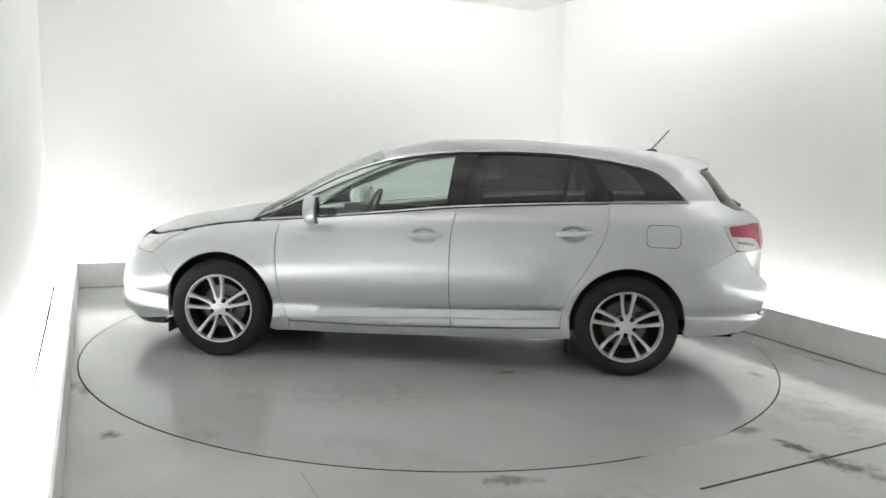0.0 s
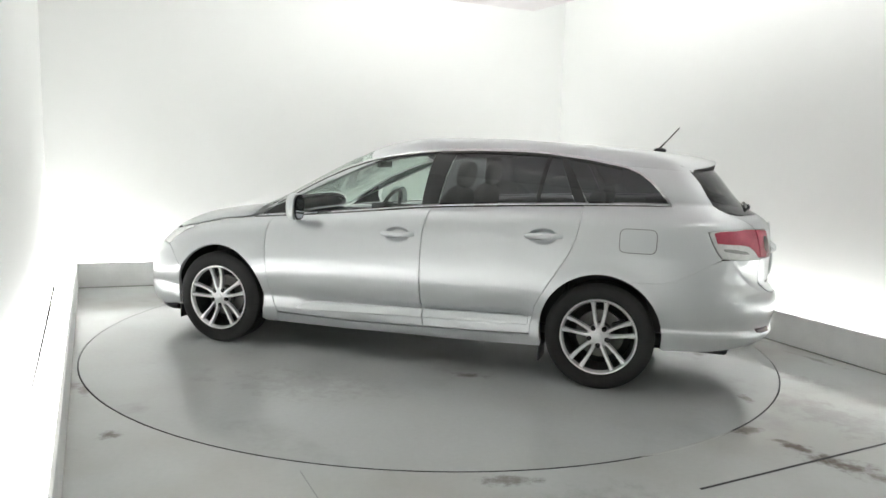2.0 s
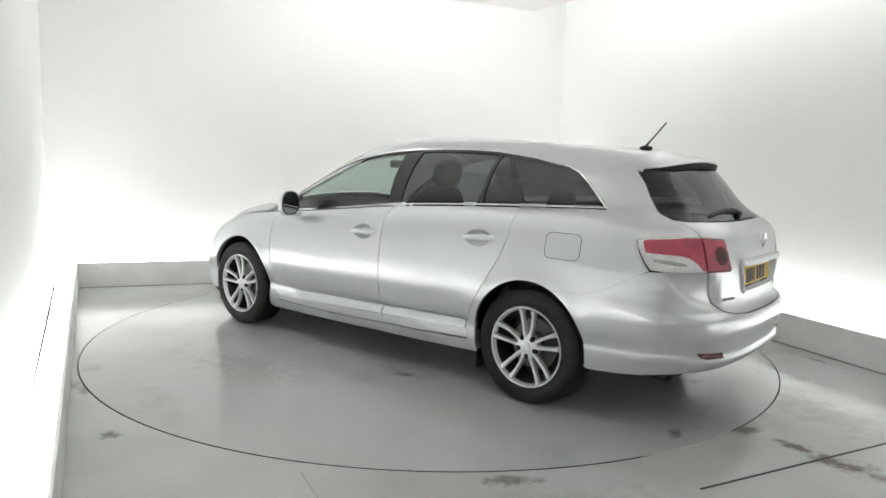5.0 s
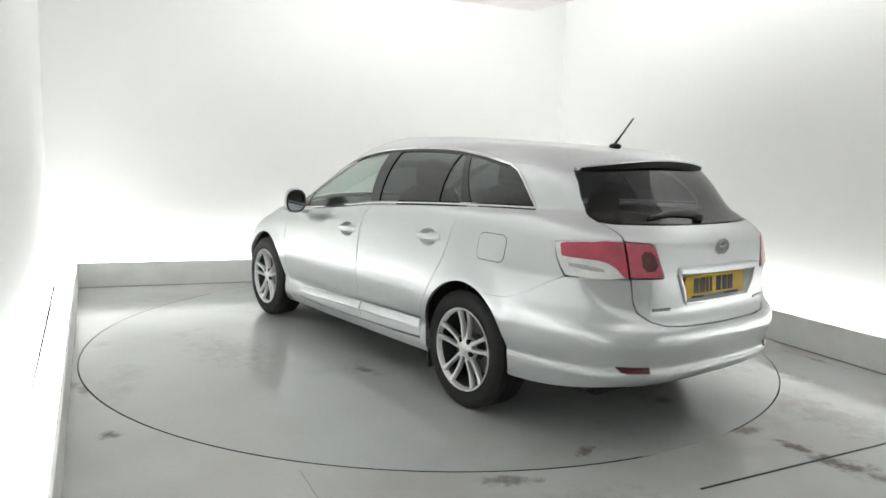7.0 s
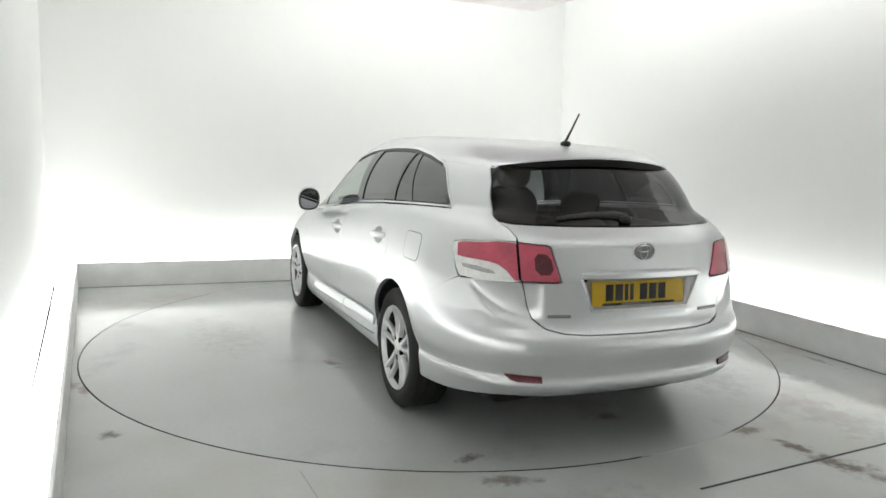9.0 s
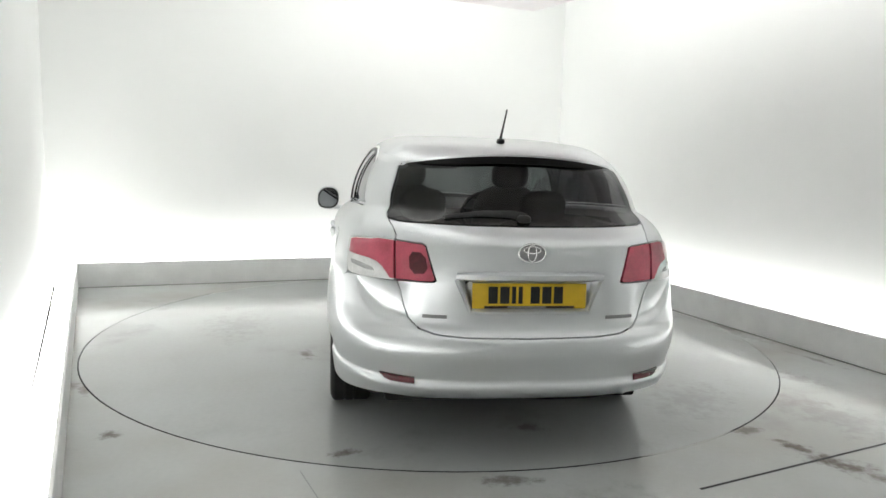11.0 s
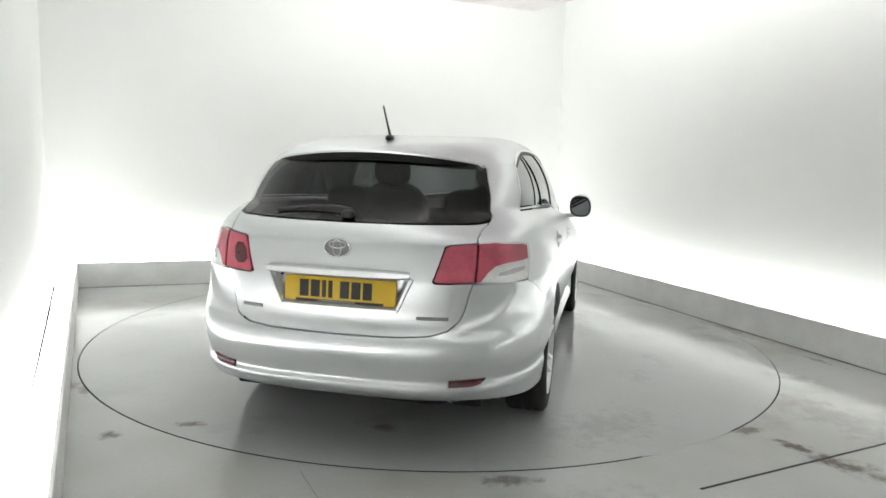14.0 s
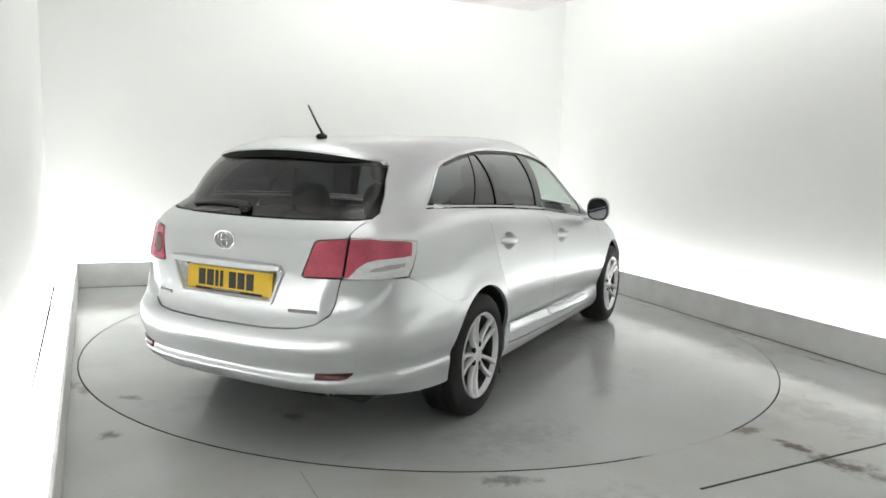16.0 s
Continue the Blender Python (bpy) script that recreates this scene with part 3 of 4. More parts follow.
DOOR_B = [(-0.226, 1.016), (-0.196, 0.86), (-0.19, 0.758), (-0.19, 0.58), (-0.197, 0.422), (-0.214, 0.24)]
DOOR_R = [(-1.208, 1.08), (-1.206, 0.99), (-1.19, 0.9), (-1.15, 0.79), (-1.089, 0.685), (-1.02, 0.57), (-0.958, 0.457), (-0.93, 0.34), (-0.926, 0.27)]


def belt(x0, x1, n=12, dz=0.0):
    return [(x0 + (x1 - x0) * k / n, float(curve(x0 + (x1 - x0) * k / n, BELT)) + dz) for k in range(n + 1)]


def build_body(car):
    D = math.radians(1)
    bd = -0.006
    # doors
    dense = lambda k: [(BOWLS[k][0], BOWLS[k][1], 0.1, 0.062, 0.008), ((0.26, -0.56)[k], (0.345, 0.37)[k], 0.5, 0.055, 0.0095)]
    doors_f = panel("front_door", flank, belt(0.952, -0.226, dz=bd) + DOOR_B[1:] + [(0.3, 0.226)] + DOOR_F[::-1][:-1], SILVER, car, dense=dense(0))
    doors_r = panel("rear_door", flank, belt(-0.226, -1.208, dz=bd) + DOOR_R[1:] + [(-0.6, 0.252)] + DOOR_B[::-1][:-1], SILVER, car, dense=dense(1))
    # front wing over the wheel
    wing = [(0.952, 0.9 - 0.004)] + DOOR_F[1:] + [(0.88, 0.16), (0.985, 0.155)] + arc(WB, HUB, ARCH, 203, 30, 30) + \
        [(1.745, 0.56), (1.8, 0.612), (1.86, 0.645), (1.8, 0.7), (1.73, 0.748), (1.66, 0.778)] + belt(1.62, 0.97, 10, bd)
    panel("front_wing", flank, wing, SILVER, car, gap=0.002)
    # sill
    panel("sill", flank, [(0.985, 0.155), (0.88, 0.16), (0.874, 0.232), (0.3, 0.222), (-0.216, 0.236), (-0.6, 0.248), (-0.926, 0.266), (-0.945, 0.33), (-0.985, 0.33), (-0.995, 0.192), (-0.4, 0.17), (0.4, 0.155)],
          SILVER, car, depth=0.05)
    for ob, x0, x1 in ((doors_f, 0.72, -0.209), (doors_r, -0.223, -0.912)):
        for o, sd in zip(ob, (1, -1)):
            bm, last = bmesh.new(), None
            for k in range(17):
                x = x0 + (x1 - x0) * k / 16
                f = min(1.0, (0.72 - x) / 0.1) ** 0.5
                e = 0.35 if k == 16 and x1 < -0.5 else 1.0
                z = 0.288 + (0.7 - x) * 0.036 - 0.012 * (1 - f)
                row = []
                for dy, dz in ((-0.016, 0.036), (-0.001, 0.033), (0.006, 0.022), (0.012, 0.006), (0.018, -0.013), (0.014, -0.024), (-0.012, -0.03)):
                    zz = z + dz * (0.3 + 0.7 * f) * (0.8 + 0.2 * e)
                    row.append(bm.verts.new((x, sd * (float(half_width(x, zz)) + 0.002 + dy * (0.25 + 0.75 * f) * (e if dy > 0 else 1)), zz)))
                if last:
                    for p in range(6):
                        q = (last[p], row[p], row[p + 1], last[p + 1])
                        bm.faces.new(q if sd > 0 else q[::-1]).smooth = True
                if k in (0, 16):
                    bm.faces.new(row if (k == 0) == (sd > 0) else row[::-1])
                last = row
            bmesh.ops.recalc_face_normals(bm, faces=bm.faces)
            part("side_moulding", bm, SILVER, o)
    # quarter panel up to the roof, round the corner to the tailgate
    S = lambda x, z: (ang_side(x, z), z)
    R = lambda y, z: (ang_rear(y, z), z)
    low = [S(x, z) for x, z in DOOR_R] + [S(-0.95, 0.2), S(-0.99, 0.2)]
    arch = [S(x, z) for x, z in arc(-WB, HUB, ARCH, -16, 114, 26)]
    seam = [S(-1.58, 0.647), S(-1.7, 0.654), S(-1.78, 0.676), S(-1.87, 0.722), S(-1.96, 0.776), S(-2.018, 0.806)]
    lamp_edge = [S(-1.99, 0.84), S(-1.955, 0.9), S(-1.932, 0.962), S(-2.0, 0.972), S(-2.1, 0.978), R(0.66, 0.983), R(0.594, 0.982)]
    gate = [R(0.59, 1.0), R(0.6, 1.03), R(0.613, 1.05), R(0.6195, 1.066), R(0.6205, 1.085), R(0.598, 1.166), R(0.574, 1.241), R(0.554, 1.301), R(0.536, 1.33)]
    rail = [S(x, float(crown(np.array([x]), np.array([RAIL_Q]))[0, 2])) for x in (-1.83, -1.75, -1.65, -1.55, -1.46)]
    wr = [(-1.44, 1.322), (-1.527, 1.289), (-1.602, 1.238), (-1.658, 1.183), (-1.705, 1.131), (-1.725, 1.092)]
    back = [S(x, z) for x, z in wr] + [S(x, z) for x, z in belt(-1.72, -1.215, 8, bd)]
    panel("quarter_panel", tail, low + arch + seam + lamp_edge + gate + rail + back, SILVER, car, scale=(0.9 * D, 1.0), step=0.026, gap=0.0004)
    # fuel flap
    rr = 0.034
    fl = []
    for cx, cz, a0 in ((-1.478, 0.924, 0), (-1.618, 0.924, 90), (-1.618, 0.855, 180), (-1.478, 0.855, 270)):
        fl += [S(x, z) for x, z in arc(cx, cz, rr, a0, a0 + 90, 5)]
    panel("fuel_flap", tail, fl, SILVER, car, scale=(0.9 * D, 1.0), step=0.012, gap=0.0, raise_by=0.0015, depth=0.004, mirror=False)
    panel("fuel_flap_seam", tail, fl, UNDER, car, scale=(0.9 * D, 1.0), step=0.012, gap=-0.0032, raise_by=0.0008, depth=0.002, mirror=False)
    # tail lamps on the body
    top = [R(0.597, 0.979), R(0.66, 0.981), S(-2.1, 0.976), S(-2.0, 0.97), S(-1.937, 0.959)]
    mid = [S(-1.98, 0.897), S(-2.02, 0.894), S(-2.08, 0.891), R(0.7, 0.887), R(0.668, 0.877), R(0.643, 0.855), R(0.627, 0.832), R(0.613, 0.812)]
    inner = [R(0.597, 0.974), R(0.66, 0.976), S(-2.1, 0.97), S(-2.0, 0.963), S(-1.97, 0.957), S(-1.966, 0.95), S(-1.985, 0.898)]
    panel("tail_lamp_red", tail, inner + mid[1:] + [R(0.597, 0.812)], RED, car, "red tail lamp lens", scale=(0.9 * D, 1), step=0.014, raise_by=0.006, gap=0.0003)
    bot = [S(-2.1, 0.807), S(-2.023, 0.811), S(-1.992, 0.848), S(-1.953, 0.912)]
    panel("tail_lamp_clear", tail, top + bot[::-1] + [R(0.72, 0.805), R(0.66, 0.806), R(0.597, 0.807)], CLEAR, car, "clear reversing and indicator lens", scale=(0.9 * D, 1), step=0.014, raise_by=0.003, gap=0.0003)
    panel("lamp_chamber", tail, [S(-2.02, 0.868), S(-2.06, 0.866), S(-2.1, 0.863), R(0.72, 0.858), R(0.69, 0.85), R(0.68, 0.836), R(0.71, 0.836), S(-2.1, 0.842), S(-2.06, 0.848), S(-2.03, 0.852)], CHAMBER, car, "grey reflector behind the clear lens", scale=(0.9 * D, 1), step=0.012, raise_by=0.0045, gap=0.0, depth=0.004)
    # rear bumper, one piece round the tail
    half = [S(x, z) for x, z in arc(-WB, HUB, ARCH, 114, 189, 14)] + [S(-1.73, 0.25), S(-1.95, 0.258), S(-2.13, 0.274), R(0.6, 0.283), R(0.3, 0.276), (0, 0.275)]
    up = [(0, 0.567), R(0.3, 0.571), R(0.42, 0.58), R(0.49, 0.598), R(0.545, 0.64), R(0.565, 0.69), R(0.578, 0.76), R(0.588, 0.8)]
    ring_ = [R(0.66, 0.802), S(-2.1, 0.804), S(-2.018, 0.802)] + seam[::-1][1:]
    left = [(0, 0.567)] + up[1:] + ring_ + half[:-1]
    full = left + [(0, 0.275)] + [(-p, z) for p, z in left[1:][::-1]]
    e0, e1 = sorted((S(-1.68, 0.376)[0] * 0.9 * D, S(-2.2, 0.376)[0] * 0.9 * D))
    ledge = [(s * (e0 + e1) / 2, 0.376, (e1 - e0) / 2, 0.024, 0.0075) for s in (1, -1)]
    panel("rear_bumper", tail, full, SILVER, car, scale=(0.9 * D, 1), step=0.024, mirror=False, depth=0.03, gap=0.0004, dense=ledge + [(s * 34.5 * 0.9 * D, 0.69, 9.5 * 0.9 * D, 0.12, 0.011) for s in (1, -1)])
    # reflectors low in the bumper
    panel("bumper_reflector", tail, [R(0.505, 0.388), R(0.652, 0.394), R(0.632, 0.366), R(0.605, 0.358), R(0.505, 0.356)], RED2, car, "dark red reflector", scale=(0.9 * D, 1), step=0.012, gap=0, raise_by=0.01, depth=0.014)
    # tailgate
    g = [(0, 0.571), R(0.3, 0.575), R(0.42, 0.584), R(0.487, 0.602), R(0.541, 0.643), R(0.561, 0.69), R(0.575, 0.76), R(0.584, 0.804)]
    lampcut = [R(0.43, 0.803), R(0.418, 0.812), R(0.462, 0.962), R(0.478, 0.972), R(0.588, 0.98)]
    head = [R(0.587, 1.0), R(0.597, 1.03), R(0.61, 1.05), R(0.612, 1.058), R(0.57, 1.051), R(0.3, 1.047), (0, 1.045)]
    left = g + lampcut + head
    full = left + [(-p, z) for p, z in left[1:-1][::-1]]
    gate_ob = panel("tailgate", tail, full, SILVER, car, scale=(0.9 * D, 1), step=0.022, mirror=False, gap=0.0009, dense=[(0.0, 0.756, 0.3, 0.088, 0.0105)])[0]
    panel("tailgate_lamp", tail, [R(0.588, 0.975), R(0.478, 0.966), R(0.466, 0.956), R(0.426, 0.818), R(0.436, 0.809), R(0.588, 0.812)], RED, car, "red tailgate lamp lens", scale=(0.9 * D, 1), step=0.014, raise_by=0.004, gap=0.0003)
    for o in [c for c in car.children if c.name.startswith("tailgate_lamp")]:
        o.parent = gate_ob
    panel("lamp_bulb_recess", tail, [R(0.535, 0.935), R(0.468, 0.93), R(0.452, 0.842), R(0.53, 0.838)], RED2, car, scale=(0.9 * D, 1), step=0.012, raise_by=0.0055, gap=0, depth=0.004, smooth=1, mirror=False)
    # rear window, its black border and the glass
    wl = [(0, 1.05), R(0.3, 1.052), R(0.57, 1.056), R(0.612, 1.066), R(0.618, 1.085), R(0.596, 1.165), R(0.572, 1.24), R(0.552, 1.3), R(0.53, 1.33), R(0.3, 1.352), (0, 1.36)]
    full = wl + [(-p, z) for p, z in wl[1:-1][::-1]]
    panel("rear_window", tail, full, GLASS_REAR, car, "dark tinted heated rear window", scale=(0.8 * D, 1), step=0.03, mirror=False, depth=0.006, gap=0.001)
    # front bumper, headlamps
    N = lambda x, z: (ang_side(x, z, NOSE_O, 1), z)
    left = [(0, 0.152), (30, 0.152), N(1.95, 0.17)] + [N(x, z) for x, z in arc(WB, HUB, ARCH, -15, 30, 8)] + [N(1.745, 0.56), N(1.8, 0.612), N(1.86, 0.643), N(1.95, 0.643), (30, 0.648), (0, 0.665)]
    full = left + [(-p, z) for p, z in left[1:-1][::-1]]
    panel("front_bumper", nose, full, SILVER, car, scale=(1.0 * D, 1), step=0.035, mirror=False, gap=0.001)
    left = [(0, 0.12), (30, 0.12), N(1.95, 0.133), N(1.75, 0.155), N(1.74, 0.2), N(1.95, 0.168), (30, 0.15), (0, 0.15)]
    panel("chin_lip", nose, left + [(-p, z) for p, z in left[1:-1][::-1]], BLACK, car, "black lower lip", scale=(1.0 * D, 1), step=0.035, mirror=False, raise_by=0.006)
    panel("headlamp", nose, [N(1.863, 0.646), N(1.803, 0.701), N(1.733, 0.749), N(1.665, 0.779), N(1.65, 0.795), N(1.75, 0.778), N(1.9, 0.745), (26, 0.73), (24, 0.652), (30, 0.65), N(1.95, 0.645)], CLEAR, car, "clear headlamp lens", scale=(1.0 * D, 1), step=0.025, gap=0.0)
    left = [(0, 0.668), (22, 0.65), (23, 0.7), (20, 0.735), (0, 0.745)]
    panel("grille", nose, left + [(-p, z) for p, z in left[1:-1][::-1]], BLACK, car, scale=(1.0 * D, 1), step=0.04, mirror=False)
    # bonnet
    left = [(1.075, 0.0), (1.085, 0.3), (1.13, 0.62), (1.2, 0.995), (1.65, 0.995), (1.9, 0.985), (2.05, 0.8), (2.12, 0.4), (2.14, 0.0)]
    panel("bonnet", crown, left + [(x, -q) for x, q in left[1:-1][::-1]], SILVER, car, scale=(1.0, 0.95), step=0.035, mirror=False)
    left = [(1.035, 0.0), (1.045, 0.3), (1.09, 0.62), (1.125, 0.62), (1.08, 0.3), (1.07, 0.0)]
    panel("cowl", crown, left + [(x, -q) for x, q in left[1:-1][::-1]], BLACK, car, scale=(1.0, 0.95), step=0.04, mirror=False, raise_by=-0.006)
    panel("cowl_corner", crown, [(1.09, 0.625), (1.145, 0.885), (1.165, 0.98), (1.2, 0.995), (1.13, 0.625)], SILVER, car, scale=(1.0, 0.95), step=0.03, gap=0.001)


# upper edge of the side windows
WIN_TOP = [(1.118, 0.893), (0.98, 0.985), (0.854, 1.057), (0.658, 1.167), (0.426, 1.266), (0.27, 1.312), (0.121, 1.341), (-0.08, 1.366), (-0.256, 1.379), (-0.5, 1.388), (-0.75, 1.388), (-0.922, 1.382), (-1.215, 1.35), (-1.44, 1.312)]


def build_cabin(car):
    Q = lambda x, z: (x, q_of(x, z))
    sc = (1.0, 0.95)
    wt = lambda x, d=0.0: float(lerp(-x, [(-p, z) for p, z in WIN_TOP])) + d
    bz = lambda x: float(curve(x, BELT)) + 0.014
    line = lambda x0, x1, f, n=10: [Q(x0 + (x1 - x0) * k / n, f(x0 + (x1 - x0) * k / n)) for k in range(n + 1)]
    top = lambda x: wt(x, -0.004)
    # roof from header to spoiler, out to the rails
    edge = [(x, float(np.interp(x, [-1.8, -1.44, 0.0, 0.25], [0.655, 0.665, 0.66, 0.69]))) for x in np.linspace(-1.83, 0.24, 24)]
    left = [(-1.86, 0.0), (-1.85, 0.4)] + edge + [(0.3, 0.6), (0.36, 0.3), (0.38, 0.0)]
    panel("roof", crown, left + [(x, -q) for x, q in left[1:-1][::-1]], SILVER, car, scale=sc, step=0.04, mirror=False, depth=0.012, gap=0.002)
    strip_in, strip_out = [(x, q - 0.0035) for x, q in edge], [(x, q + 0.003) for x, q in edge[::-1]]
    panel("roof_moulding", crown, strip_in + strip_out, BLACK, car, "narrow black moulding in the roof joint", scale=sc, step=0.03, gap=0, raise_by=-0.001, depth=0.012)
    # cant rail with the front pillar, above the side windows
    lower = line(-1.455, 1.16, lambda x: wt(x, 0.012), 30)
    upper = [(1.16, q_of(1.16, 0.9)), (1.06, 0.86), (0.9, 0.8), (0.7, 0.755), (0.5, 0.73), (0.35, 0.705)] + [(x, q + 0.0) for x, q in edge[::-1]] + [(-1.83, RAIL_Q), (-1.65, RAIL_Q), (-1.46, RAIL_Q)]
    panel("cant_rail", crown, lower + upper, SILVER, car, scale=sc, step=0.022, gap=0.0015, depth=0.02)
    # windscreen
    left = [(0.38, 0.0), (0.36, 0.3), (0.3, 0.6), (0.25, 0.69), (0.36, 0.71), (0.5, 0.735), (0.7, 0.76), (0.9, 0.805), (1.06, 0.865), (1.14, 0.9), (1.08, 0.6), (1.04, 0.3), (1.03, 0.0)]
    panel("windscreen", crown, left + [(x, -q) for x, q in left[1:-1][::-1]], GLASS_CLEAR, car, "clear raked windscreen", scale=sc, step=0.04, mirror=False, depth=0.006)
    # glass of the doors and the load bay, dark posts between
    panel("front_side_window", crown, line(-0.15, 0.78, bz, 8) + [Q(0.8, bz(0.8) + 0.05)] + line(0.74, -0.2, top, 14), GLASS_CLEAR, car, "clear lightly tinted side window", scale=sc, step=0.03, depth=0.005, raise_by=-0.006)
    panel("quarter_light", crown, [Q(0.81, bz(0.81)), Q(1.07, bz(1.07)), Q(1.07, bz(1.07) + 0.005), Q(0.96, top(0.96)), Q(0.79, top(0.79)), Q(0.82, bz(0.82) + 0.06)], PIANO, car, "black corner trim of the window", scale=sc, step=0.02, depth=0.008, raise_by=-0.003)
    panel("centre_pillar", crown, [Q(-0.15, bz(-0.15)), Q(-0.2, top(-0.2)), Q(-0.345, top(-0.345)), Q(-0.262, bz(-0.262))], PIANO, car, "gloss black door pillar", scale=sc, step=0.02, depth=0.01, gap=0.001)
    panel("rear_side_window", crown, line(-1.15, -0.262, bz, 8) + line(-0.345, -1.03, top, 8), GLASS_DARK, car, "dark privacy side window", scale=sc, step=0.03, depth=0.005, raise_by=-0.006)
    panel("glass_divider", crown, [Q(-0.905, bz(-0.905)), Q(-0.955, top(-0.955)), Q(-0.98, top(-0.98)), Q(-0.93, bz(-0.93))], PIANO, car, "black bar between the rear door's panes", scale=sc, step=0.02, depth=0.01, gap=0.0)
    panel("rear_pillar", crown, [Q(-1.15, bz(-1.15)), Q(-1.03, top(-1.03)), Q(-1.075, top(-1.075)), Q(-1.225, bz(-1.225))], PIANO, car, "gloss black door pillar", scale=sc, step=0.02, depth=0.01, gap=0.001)
    wr = [(-1.44, 1.312), (-1.52, 1.282), (-1.59, 1.232), (-1.645, 1.178), (-1.69, 1.128), (-1.7, 1.114)]
    panel("load_bay_window", crown, line(-1.7, -1.225, bz, 6) + line(-1.075, -1.42, top, 6) + [Q(*w) for w in wr], GLASS_DARK, car, "dark privacy window of the load bay", scale=sc, step=0.025, depth=0.005, raise_by=-0.004)
    # bright trim under and behind the windows
    panel("window_trim", crown, line(-1.72, 1.1, lambda x: bz(x) - 0.004, 30) + line(1.11, -1.735, lambda x: bz(x) - 0.017, 30) + [Q(-1.738, 1.1)], CHROME, car, "bright trim strip along the windows", scale=sc, step=0.02, gap=0, raise_by=0.003, depth=0.008)
    wr2 = [(-1.71, 1.102)] + wr[::-1]
    out = [(-1.722, 1.099), (-1.703, 1.13), (-1.656, 1.182), (-1.6, 1.237), (-1.526, 1.288), (-1.44, 1.321)]
    line2 = [Q(x, wt(x, 0.0)) for x in np.linspace(-1.3, 0.9, 26)]
    line3 = [Q(x, wt(x, 0.0115)) for x in np.linspace(0.9, -1.3, 26)]
    panel("window_trim_upper", crown, [Q(*w) for w in wr2] + line2 + line3 + [Q(*w) for w in out[::-1]], CHROME, car, "bright trim strip along the windows", scale=sc, step=0.02, gap=0, raise_by=0.002, depth=0.008)
    panel("window_seal", crown, [Q(x, wt(x, 0.001)) for x in np.linspace(-1.42, 0.98, 28)] + [Q(x, wt(x, -0.011)) for x in np.linspace(0.97, -1.42, 28)], BLACK, car, "black rubber window seal", scale=sc, step=0.02, gap=0, raise_by=0.0012, depth=0.006)
    # roof lining
    left = [(-1.8, 0.0), (-1.8, 0.6), (-0.5, 0.64), (0.2, 0.66), (0.28, 0.3), (0.3, 0.0)]
    panel("roof_lining", crown, left + [(x, -q) for x, q in left[1:-1][::-1]], LINER, car, scale=sc, step=0.12, mirror=False, raise_by=-0.05, fold=False)


def revolve(profile, n=48):
    """A ring turned round the y axis from (radius, y) pairs."""
    bm = bmesh.new()
    rows = []
    for k in range(n):
        a = 2 * math.pi * k / n
        rows.append([bm.verts.new((r * math.cos(a), y, r * math.sin(a))) for r, y in profile])
    for k in range(n):
        a, b = rows[k], rows[(k + 1) % n]
        for i in range(len(profile) - 1):
            if profile[i][0] < 1e-6 and profile[i + 1][0] < 1e-6:
                continue
            bm.faces.new([a[i], a[i + 1], b[i + 1], b[i]])
    bmesh.ops.remove_doubles(bm, verts=bm.verts[:], dist=1e-5)
    bmesh.ops.recalc_face_normals(bm, faces=bm.faces[:])
    return bm


def bar(bm, pts, width, height, up=Vector((0, 1, 0))):
    """Adds a rounded bar along pts; width may taper."""
    rows = []
    n = len(pts)
    for i, p in enumerate(pts):
        p = Vector(p)
        t = (Vector(pts[min(i + 1, n - 1)]) - Vector(pts[max(i - 1, 0)])).normalized()
        s = t.cross(up).normalized()
        u = s.cross(t).normalized()
        w = (width[i] if hasattr(width, "__len__") else width) / 2
        h = (height[i] if hasattr(height, "__len__") else height) / 2
        rows.append([bm.verts.new(p + s * (w * c) + u * (h * d)) for c, d in ((1, -1), (1, 0.35), (0.6, 1), (-0.6, 1), (-1, 0.35), (-1, -1))])
    for i in range(n - 1):
        for j in range(6):
            k = (j + 1) % 6
            bm.faces.new([rows[i][j], rows[i][k], rows[i + 1][k], rows[i + 1][j]])
    bm.faces.new(rows[0][::-1])
    bm.faces.new(rows[-1])
    bmesh.ops.recalc_face_normals(bm, faces=bm.faces[:])


